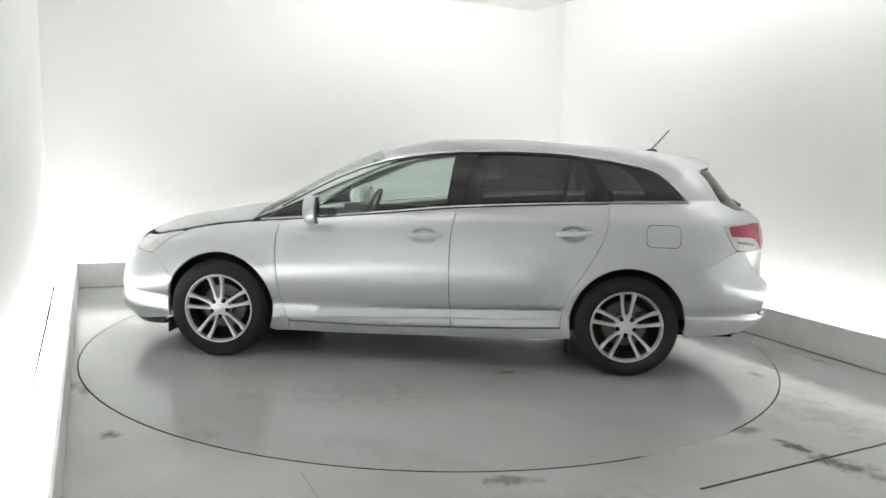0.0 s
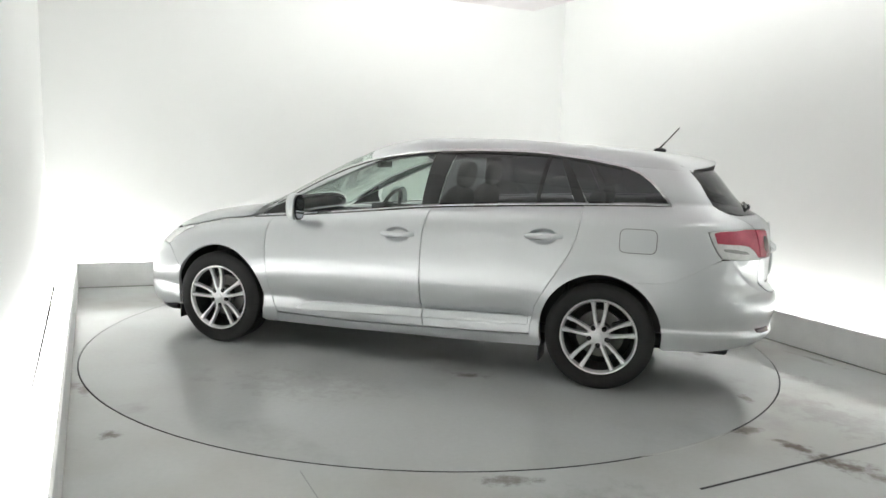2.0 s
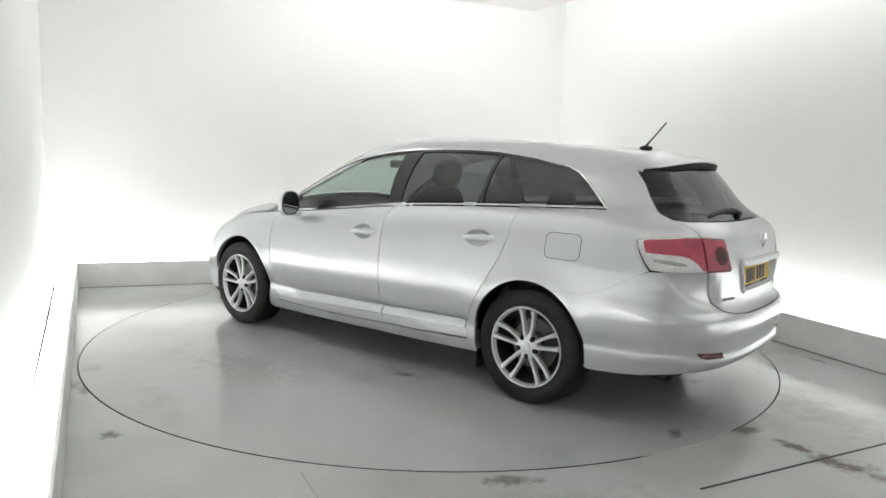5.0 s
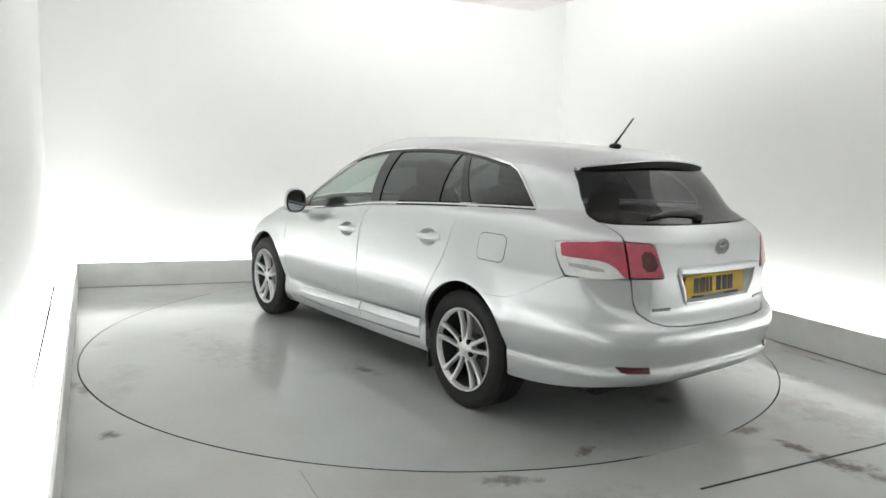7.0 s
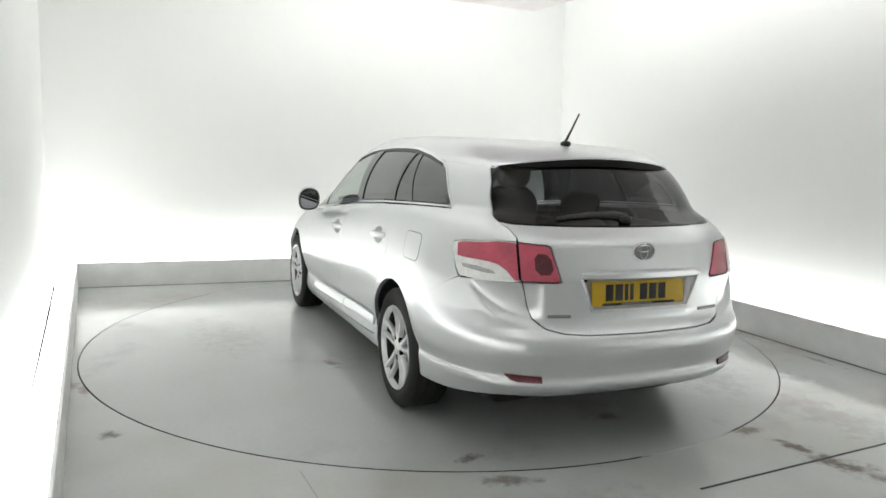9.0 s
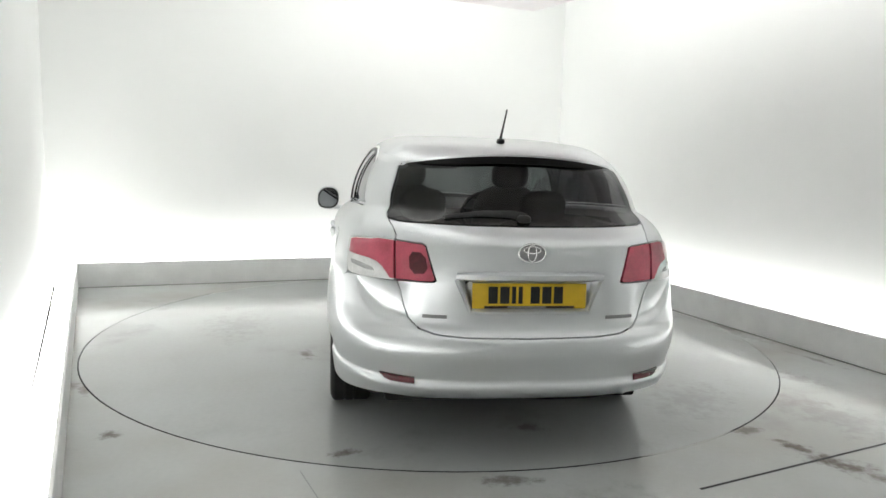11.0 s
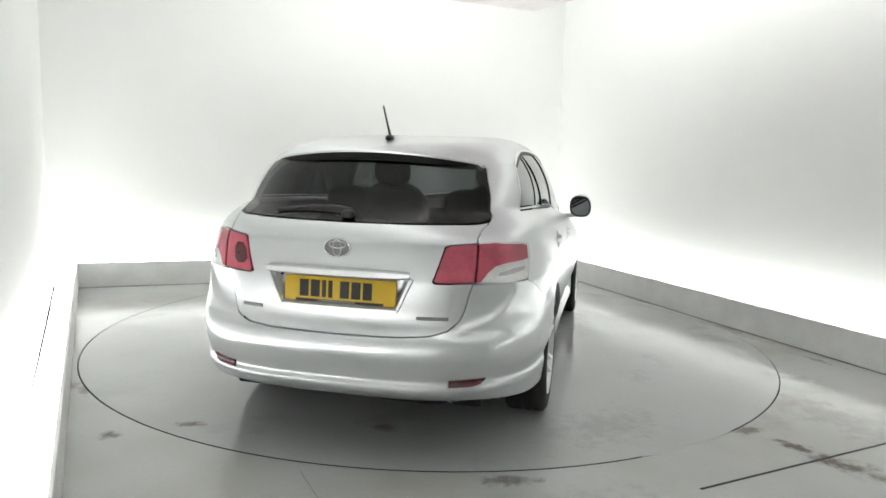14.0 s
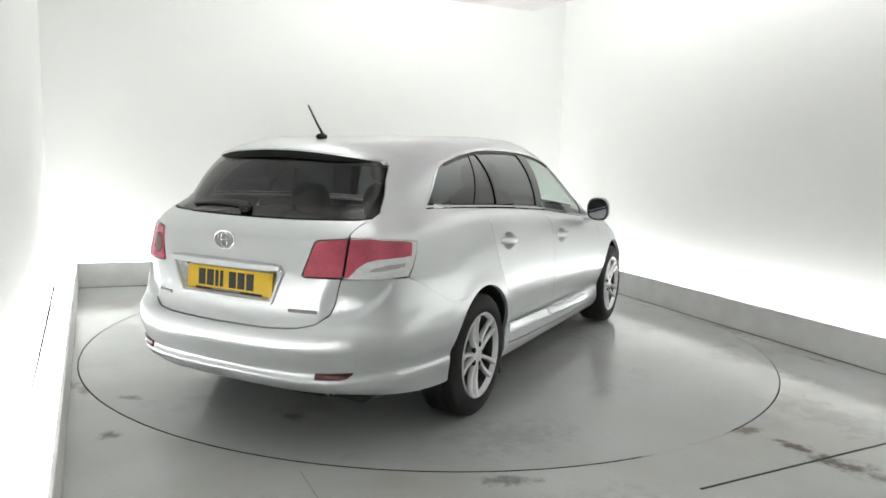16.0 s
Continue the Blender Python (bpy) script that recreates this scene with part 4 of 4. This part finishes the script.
def build_wheel(car, x, y, turn, spin):
    """A wheel with its outer face towards +y; turned for the other flank."""
    hub = new("wheel")
    hub.parent = car
    tagged(hub, "silver twin-spoke alloy wheel with black tyre")
    hub.matrix_basis = pose(x, y, AXLE, 0, 0, turn) @ pose(0, 0, 0, 0, spin, 0)
    R = TYRE
    tyre = [(0.222, -0.008), (0.232, 0.004), (0.264, 0.012), (0.297, 0.01), (0.317, 0.0), (0.329, -0.014), (R, -0.034), (R, -0.06), (R - 0.006, -0.064), (R - 0.006, -0.07),
            (R + 0.001, -0.074), (R + 0.001, -0.11), (R - 0.006, -0.114), (R - 0.006, -0.12), (R, -0.124), (R, -0.17), (0.327, -0.192), (0.315, -0.205), (0.255, -0.212), (0.222, -0.2)]
    part("tyre", revolve(tyre, 64), RUBBER, hub, "black rubber tyre")
    rim = [(0.228, 0.0), (0.233, 0.006), (0.231, 0.011), (0.224, 0.01), (0.218, 0.0), (0.212, -0.018), (0.222, -0.02)]
    part("rim", revolve(rim, 64), ALLOY, hub)
    # barrel coloured dark to stand in for the shade inside the rim
    part("rim_barrel_shade", revolve([(0.2125, -0.016), (0.2, -0.06), (0.196, -0.12), (0.205, -0.19), (0.226, -0.2)], 48), IRON, hub)
    bm = bmesh.new()
    for k in range(5):
        c = 2 * math.pi * k / 5 + math.pi / 2
        for s in (-1, 1):
            a0, a1 = c + s * 0.27, c + s * 0.185
            pts = []
            for f in (0.0, 0.25, 0.5, 0.75, 1.0):
                r = 0.05 + (0.219 - 0.05) * f
                a = a0 + (a1 - a0) * f
                pts.append((r * math.cos(a), -0.018 + 0.016 * f - 0.012 * math.sin(math.pi * f), r * math.sin(a)))
            bar(bm, pts, [0.025, 0.0225, 0.022, 0.024, 0.032], [0.02, 0.028, 0.028, 0.026, 0.024])
    part("spokes", bm, ALLOY, hub)
    part("hub_boss", revolve([(0.0, -0.003), (0.03, -0.006), (0.062, -0.011), (0.069, -0.015), (0.072, -0.024), (0.072, -0.05)], 40), ALLOY, hub)
    part("hub_cap", revolve([(0.0, 0.0), (0.02, -0.001), (0.026, -0.004), (0.027, -0.009)], 24), ALLOY, hub)
    for k in range(5):
        a = 2 * math.pi * k / 5 - math.pi / 2
        well = part("bolt_well", revolve([(0.0, 0.0), (0.0145, 0.0), (0.016, -0.003), (0.016, -0.02)], 14), MATTE, hub)
        well.location = (0.056 * math.cos(a), -0.0076, 0.056 * math.sin(a))
        part("wheel_bolt", revolve([(0.0, 0.003), (0.0045, 0.003), (0.006, 0.0), (0.006, -0.005)], 8), IRON, well)
    part("brake_disc", revolve([(0.0, -0.088), (0.07, -0.088), (0.075, -0.1), (0.148, -0.1), (0.148, -0.122), (0.05, -0.122)], 40), DISC, hub)
    part("wheel_back", revolve([(0.0, -0.15), (0.19, -0.15), (0.198, -0.155)], 32), UNDER, hub)
    bm = box(-0.045, 0.045, -0.145, -0.078, 0.085, 0.165, 0.012)
    cal = part("brake_caliper", bm, IRON, hub)
    cal.matrix_basis = pose(0, 0, 0, 0, -spin - 70, 0)
    return hub


def blob(bm, loc, size, power=3.0, n=20, m=14, lean=0.0):
    """Adds a rounded box (superellipsoid)."""
    f = lambda t: math.copysign(abs(t) ** (2 / power), t)
    rows = []
    rot = Matrix.Rotation(lean, 3, "Y")
    for i in range(m + 1):
        b = -math.pi / 2 + math.pi * i / m
        rows.append([bm.verts.new(Vector(loc) + rot @ Vector((size[0] * f(math.cos(b)) * f(math.cos(2 * math.pi * k / n)), size[1] * f(math.cos(b)) * f(math.sin(2 * math.pi * k / n)), size[2] * f(math.sin(b)))))
                     for k in range(n)])
    for i in range(m):
        for k in range(n):
            bm.faces.new([rows[i][k], rows[i][(k + 1) % n], rows[i + 1][(k + 1) % n], rows[i + 1][k]])
    bmesh.ops.remove_doubles(bm, verts=bm.verts[:], dist=1e-5)
    bmesh.ops.recalc_face_normals(bm, faces=bm.faces[:])
    return bm


def build_seat(car, x, y, name="front_seat"):
    seat = new(name)
    seat.parent = car
    seat.location = (x, y, 0.0)
    w = 0.25 if name == "front_seat" else 0.31
    part("cushion", blob(bmesh.new(), (0.0, 0, 0.52), (0.27, w, 0.1), 3.5), CLOTH, seat)
    h = 0.0 if name == "front_seat" else -0.12
    part("backrest", blob(bmesh.new(), (-0.33, 0, 0.83 + h), (0.09, w, 0.34 + h * 0.3), 3.2, lean=-0.32), CLOTH, seat)
    part("headrest", blob(bmesh.new(), (-0.46, 0, 1.235 + h * 1.35), (0.05, 0.135, 0.095), 2.8, lean=-0.2), CLOTH, seat)
    return seat


def build_inside(car):
    for y in (0.37, -0.37):
        build_seat(car, 0.12, y)
    for y in (0.36, -0.36):
        build_seat(car, -0.78, y, "rear_seat")
    part("cabin_floor", box(-2.1, 1.2, -0.7, 0.7, 0.24, 0.3, 0.02), DASH, car)
    part("firewall", box(1.12, 1.2, -0.68, 0.68, 0.28, 0.88, 0.02), DASH, car)
    part("dashboard", blob(bmesh.new(), (0.93, 0, 0.775), (0.28, 0.715, 0.105), 7.0, 40, 22), DASH, car, "dark moulded dashboard")
    part("load_cover", box(-2.05, -1.25, -0.6, 0.6, 0.86, 0.88, 0.006), DASH, car, "dark roller cover over the load bay")
    for s in (1, -1):
        part("door_card", box(-1.1, 0.85, 0.66 * s - 0.03, 0.66 * s + 0.03, 0.3, 0.93, 0.02), DASH, car)
        part("load_side", box(-2.0, -1.12, 0.62 * s - 0.03, 0.62 * s + 0.03, 0.3, 1.02, 0.02), DASH, car)
        part("door_sill_trim", box(0.78, 1.12, 0.67 * s - 0.035, 0.67 * s + 0.035, 0.3, 0.875, 0.02), DASH, car)
    part("tail_lining", box(-2.14, -2.08, -0.55, 0.55, 0.3, 1.0, 0.02), DASH, car)
    bm = bmesh.new()
    n = 36
    ringv = []
    for k in range(n):
        a = 2 * math.pi * k / n
        ringv.append([bm.verts.new((0.0 + 0.016 * math.cos(b), (0.18 + 0.016 * math.sin(b)) * math.cos(a), (0.18 + 0.016 * math.sin(b)) * math.sin(a))) for b in [2 * math.pi * j / 8 for j in range(8)]])
    for k in range(n):
        for j in range(8):
            bm.faces.new([ringv[k][j], ringv[k][(j + 1) % 8], ringv[(k + 1) % n][(j + 1) % 8], ringv[(k + 1) % n][j]])
    blob(bm, (0.02, 0, 0), (0.03, 0.075, 0.06), 2.5)
    bar(bm, [(0.01, -0.17, 0), (0.01, 0, 0), (0.01, 0.17, 0)], 0.04, 0.02, Vector((1, 0, 0)))
    bmesh.ops.recalc_face_normals(bm, faces=bm.faces[:])
    wheel = part("steering_wheel", bm, BLACK, car)
    wheel.matrix_basis = pose(0.56, -0.37, 0.9, 0, -24, 0)
    part("inside_mirror", box(0.43, 0.46, -0.12, 0.12, 1.255, 1.315, 0.012), BLACK, car, "black inside mirror")


def build_details(car):
    # door handles across the bowls
    for s in (1, -1):
        for (bx, bz), l in zip(BOWLS, (0.112, 0.112)):
            y = float(half_width(bx, bz))
            bm = bmesh.new()
            pts = [(bx + l, s * (y - 0.004), bz - 0.002), (bx + l * 0.7, s * (y + 0.014), bz), (bx, s * (y + 0.02), bz + 0.002), (bx - l * 0.75, s * (y + 0.014), bz + 0.006), (bx - l - 0.008, s * (y - 0.004), bz + 0.008)]
            bar(bm, pts, [0.026, 0.034, 0.035, 0.034, 0.028], [0.012, 0.017, 0.018, 0.017, 0.012], Vector((0, s, 0)))
            part("door_handle", bm, SILVER, car)
    # door mirrors
    for s in (1, -1):
        m = new("door_mirror")
        m.parent = car
        bm = bmesh.new()
        blob(bm, (0.702, s * 0.93, 0.984), (0.066, 0.09, 0.094), 2.6, 24, 16)
        for v in bm.verts:
            if v.co.x < 0.672:
                v.co.x = 0.672
            f = (v.co.x - 0.672) / 0.096
            v.co.y = s * (0.9 + (abs(v.co.y) - 0.9) * (1 - 0.45 * f * f))
            v.co.x += 0.10 * (0.95 - abs(v.co.y))
            v.co.z -= 0.12 * max(0.0, abs(v.co.y) - 0.98)
        part("housing", bm, SILVER, m, "silver mirror housing")
        bm = bmesh.new()
        bmesh.ops.create_circle(bm, cap_ends=True, segments=28, radius=1.0)
        for v in bm.verts:
            a, b = v.co.x, v.co.y
            v.co = Vector((0.6655 + 0.1 * (-0.105 * a), s * (0.93 + 0.086 * math.copysign(abs(a) ** 0.8, a)), 0.984 + 0.086 * math.copysign(abs(b) ** 0.8, b) - 0.12 * max(0, 0.105 * a - 0.015)))
        part("mirror_rim", bm, BLACK, m)
        bm = bmesh.new()
        bmesh.ops.create_circle(bm, cap_ends=True, segments=28, radius=1.0)
        for v in bm.verts:
            a, b = v.co.x, v.co.y
            v.co = Vector((0.662 + 0.1 * (-0.105 * a), s * (0.93 + 0.073 * math.copysign(abs(a) ** 0.8, a)), 0.984 + 0.074 * math.copysign(abs(b) ** 0.8, b) - 0.12 * max(0, 0.105 * a - 0.015)))
        part("mirror_glass", bm, MIRROR, m)
        bm = bmesh.new()
        bar(bm, [(0.73, s * 0.78, 0.9), (0.725, s * 0.85, 0.905), (0.715, s * 0.92, 0.925)], [0.09, 0.07, 0.06], [0.04, 0.035, 0.05], Vector((0, 0, 1)))
        part("mirror_foot", bm, SILVER, m)
    # roof aerial
    bm = bmesh.new()
    blob(bm, (-1.61, 0, 1.438), (0.042, 0.02, 0.018), 2.2)
    bar(bm, [(-1.6, 0, 1.446), (-1.66, 0, 1.513), (-1.728, 0, 1.595)], [0.012, 0.008, 0.007], [0.012, 0.008, 0.007])
    part("aerial", bm, BLACK, car, "short black rod aerial on the roof")
    # roof spoiler over the rear window
    def roof_z(x, y):
        lo, hi = float(curve(x, BELT)), float(curve(x, TOP))
        for _ in range(30):
            mid = (lo + hi) / 2
            lo, hi = (mid, hi) if half_width(x, mid) > abs(y) else (lo, mid)
        return lo

    n = 30
    W = 0.545
    top, under = [], []
    for k in range(n + 1):
        y = -W + 2 * W * k / n
        e = 1 - (abs(y) / W) ** 5
        zt = 1.372 - 0.042 * (y / 0.5) ** 2
        xt = rear_x(y, zt) - 0.004 - 0.062 * e
        x0 = -1.74
        z0 = roof_z(x0, y) + 0.001
        xm = x0 * 0.5 + xt * 0.5
        zm = roof_z(max(xm, -1.83), y) * 0.5 + (z0 + zt) / 4 + 0.004
        top.append(((x0, y, z0), (xm, y, zm), (xt + 0.012, y, zt + 0.004), (xt, y, zt - 0.004), (xt + 0.002, y, zt - 0.012)))
        under.append(((xt + 0.004, y, zt - 0.012), (xt + 0.012, y, zt - 0.016 - 0.03 * e), (xt + 0.06, y, zt - 0.02 - 0.04 * e), (-1.8, y, zt - 0.01)))
    made = []
    for rows in (top, under):
        bm = bmesh.new()
        vs = [[bm.verts.new(q) for q in r] for r in rows]
        for k in range(n):
            for j in range(len(vs[0]) - 1):
                bm.faces.new([vs[k][j], vs[k][j + 1], vs[k + 1][j + 1], vs[k + 1][j]])
        if rows is top:
            for r in (vs[0], vs[-1]):
                bm.faces.new(r)
        bmesh.ops.recalc_face_normals(bm, faces=bm.faces[:])
        made.append(bm)
    sp = part("roof_spoiler", made[0], SILVER, car)
    part("spoiler_underside", made[1], MATTE, sp, "black underside of the spoiler")
    # plate, lamp strip over it, badges
    plate = new("number_plate")
    plate.parent = car
    tagged(plate, "yellow rear number plate with black characters")
    px = rear_x(0.0, 0.75) + 0.026
    plate.matrix_basis = pose(px, 0, 0.748, 0, 3.5, 0)
    part("plate", box(-0.004, 0.004, -0.26, 0.26, -0.056, 0.056, 0.002), YELLOW, plate)
    part("plate_back", box(0.005, 0.025, -0.245, 0.245, -0.05, 0.05, 0.002), BLACK, plate)
    y = 0.188
    for k in range(7):
        w = 0.019 if k in (2, 3) else 0.042
        part("character", box(-0.0055, -0.0035, y - w, y, -0.034, 0.042), INK, plate)
        y -= w + (0.036 if k == 3 else 0.011)
    part("dealer_strip", box(-0.0055, -0.0035, -0.205, 0.205, -0.055, -0.044), INK, plate)
    part("dealer_name", box(-0.0065, -0.0045, -0.075, 0.1, -0.053, -0.046), GREYINK, plate)
    bm = bmesh.new()
    pts = [(rear_x(abs(t), 0.838) - 0.016, t, 0.838) for t in (-0.325, -0.27, -0.15, 0.0, 0.15, 0.27, 0.335)]
    bar(bm, pts, [0.026, 0.036, 0.04, 0.041, 0.04, 0.036, 0.026], [0.02, 0.036, 0.042, 0.044, 0.042, 0.036, 0.02], Vector((-1, 0, 0)))
    part("plate_garnish", bm, SILVER, car, "silver garnish strip over the number plate")
    for s in (1, -1):
        bm = bmesh.new()
        bar(bm, [(rear_x(0.33, 0.82) - 0.002, s * 0.332, 0.822), (rear_x(0.29, 0.75) - 0.004, s * 0.3, 0.75), (rear_x(0.27, 0.68) - 0.004, s * 0.272, 0.682)], [0.02, 0.018, 0.014], [0.02, 0.02, 0.012], Vector((-1, 0, 0)))
        part("plate_surround", bm, SILVER, car)
    bm = bmesh.new()
    bar(bm, [(rear_x(abs(t), 0.678) - 0.005, t, 0.678) for t in (-0.272, -0.15, 0, 0.15, 0.272)], 0.016, 0.014, Vector((-1, 0, 0)))
    part("plate_surround", bm, SILVER, car)
    badge = new("badge")
    badge.parent = car
    tagged(badge, "plain chrome oval badge")
    badge.location = (rear_x(0.0, 0.942) - 0.004, 0.004, 0.942)
    bm = bmesh.new()
    bmesh.ops.create_circle(bm, cap_ends=True, segments=36, radius=1.0)
    for v in bm.verts:
        v.co = Vector((0.0, 0.06 * v.co.x, 0.041 * v.co.y))
    part("badge_backing", bm, GREYINK, badge)
    for name, ry, rz, t in (("oval", 0.06, 0.041, 0.008), ("oval", 0.019, 0.036, 0.006), ("oval", 0.038, 0.015, 0.006)):
        bm = bmesh.new()
        rows = []
        for k in range(40):
            a = 2 * math.pi * k / 40
            dz = 0.014 if rz == 0.015 else 0.0
            rows.append([bm.verts.new((0.005 * math.cos(b) - 0.002, (ry + t * 0.5 * math.sin(b)) * math.cos(a), dz + (rz + t * 0.5 * math.sin(b)) * math.sin(a))) for b in [2 * math.pi * j / 8 for j in range(8)]])
        for k in range(40):
            for j in range(8):
                bm.faces.new([rows[k][j], rows[k][(j + 1) % 8], rows[(k + 1) % 40][(j + 1) % 8], rows[(k + 1) % 40][j]])
        bmesh.ops.recalc_face_normals(bm, faces=bm.faces[:])
        part(name, bm, CHROME, badge)
    for y0, y1, z in ((0.37, 0.475, 0.655), (-0.355, -0.49, 0.652)):
        bm = bmesh.new()
        bar(bm, [(rear_x(abs(t), z) - 0.002, t, z) for t in np.linspace(y0, y1, 5)], 0.015, 0.006, Vector((-1, 0, 0)))
        part("model_badge", bm, GREYINK, car, "small illegible grey badge lettering")
    # rear wiper
    bm = bmesh.new()
    w = [(rear_x(abs(t), z) - 0.015, t, z) for t, z in ((0.0, 1.085), (0.06, 1.098), (0.2, 1.1), (0.37, 1.082))]
    bar(bm, w, [0.046, 0.036, 0.026, 0.016], [0.018, 0.016, 0.013, 0.01], Vector((-1, 0, 0.6)))
    blob(bm, (rear_x(0.0, 1.075) - 0.006, 0.01, 1.078), (0.022, 0.032, 0.02), 2.5)
    part("rear_wiper", bm, BLACK, car, "black rear wiper arm and blade")
    # exhaust
    bm = revolve([(0.022, 0.0), (0.028, -0.004), (0.029, 0.02), (0.028, 0.16), (0.024, 0.16), (0.022, 0.02), (0.022, 0.0)], 20)
    for v in bm.verts:
        v.co = Vector((v.co.y, v.co.x, v.co.z)) + Vector((-2.2, -0.5, 0.278))
    bmesh.ops.recalc_face_normals(bm, faces=bm.faces[:])
    part("exhaust_pipe", bm, CHROME, car)
    # underbody and the wheel housings
    part("underbody", box(-2.1, 2.0, -0.62, 0.62, 0.2, 0.27, 0.02), UNDER, car)
    # two unseen blocks added under the tail to keep light off the floor
    part("tail_light_block", blob(bmesh.new(), (-1.93, 0.2, 0.29), (0.22, 0.38, 0.09), 4.0), UNDER, car)
    part("bumper_light_block", box(-2.16, -2.08, -0.5, 0.5, 0.262, 0.32, 0.02), UNDER, car)
    part("underbody_tunnel", box(-1.0, 1.0, -0.76, 0.76, 0.17, 0.24, 0.02), UNDER, car)
    part("exhaust_silencer", blob(bmesh.new(), (-1.95, -0.25, 0.25), (0.2, 0.3, 0.07), 3.0), UNDER, car)
    for x in (WB, -WB):
        for s in (1, -1):
            bm = bmesh.new()
            rows = []
            for k in range(25):
                a = radians(-6 + 192 * k / 24)
                rows.append([bm.verts.new((x + r * math.cos(a), s * y, HUB + r * math.sin(a))) for r, y in ((ARCH + 0.004, 0.86), (ARCH + 0.02, 0.8), (ARCH + 0.02, 0.55), (0.05, 0.54))])
            for k in range(24):
                for j in range(3):
                    bm.faces.new([rows[k][j], rows[k][j + 1], rows[k + 1][j + 1], rows[k + 1][j]])
            bmesh.ops.recalc_face_normals(bm, faces=bm.faces[:])
            part("wheel_housing", bm, UNDER, car)
    # rubber flaps before the wheels, brackets under the sill
    for s in (1, -1):
        for x, z0, z1, y0, y1 in ((0.985 + 0.745, 0.1, 0.2, 0.6, 0.83), (-0.985, 0.095, 0.21, 0.66, 0.84)):
            part("wheel_flap", box(x - 0.007, x + 0.007, min(s * y0, s * y1), max(s * y0, s * y1), z0, z1, 0.004), BLACK, car, "black rubber flap before the wheel")
        for x in (0.6, 0.7):
            part("jacking_bracket", box(x - 0.016, x + 0.016, min(s * 0.69, s * 0.72), max(s * 0.69, s * 0.72), 0.125, 0.18, 0.005), DISC, car, "steel jacking bracket")
    # dark inner shell behind the shut lines
    panel("inner_shell", flank, [(0.96, 0.2), (-0.95, 0.22), (-1.0, 0.6), (-1.2, 0.75), (-1.22, 1.04), (0.0, 0.97), (1.05, 0.86), (1.0, 0.6)], UNDER, car, step=0.06, raise_by=-0.035, fold=False)
    D = radians(1)
    left = [(0, 0.3), (35, 0.3), (62, 0.35), (66, 0.6), (66, 0.9), (50, 1.02), (33, 1.03), (0, 1.02)]
    panel("inner_shell", tail, left + [(-p, z) for p, z in left[1:-1][::-1]], UNDER, car, scale=(0.9 * D, 1), step=0.05, raise_by=-0.04, mirror=False, fold=False)


car = new("car")
tagged(car, "silver five-door estate car with alloy wheels, parked on the turntable", "car")
build_body(car)
build_cabin(car)
for wx, sx in ((WB, 6), (-WB, 0)):
    build_wheel(car, wx, 0.893 if wx > 0 else 0.866, 0, sx)
    build_wheel(car, wx, -0.9 if wx > 0 else -0.866, 180, sx + 20)
build_inside(car)
build_details(car)
car.scale = (0.9735, 0.9735, 0.9735)


def motions():
    rows = [k * 0.5 for k in range(33)]
    walk(turntable, [(t, pose(0, 0, 0, 0, 0, heading(t))) for t in rows])
    walk(car, [(t, pose(0.014, -0.152, 0.0322, 0, 0, heading(t)) @ pose(0.0346, -0.1016, 0)) for t in rows])


motions()
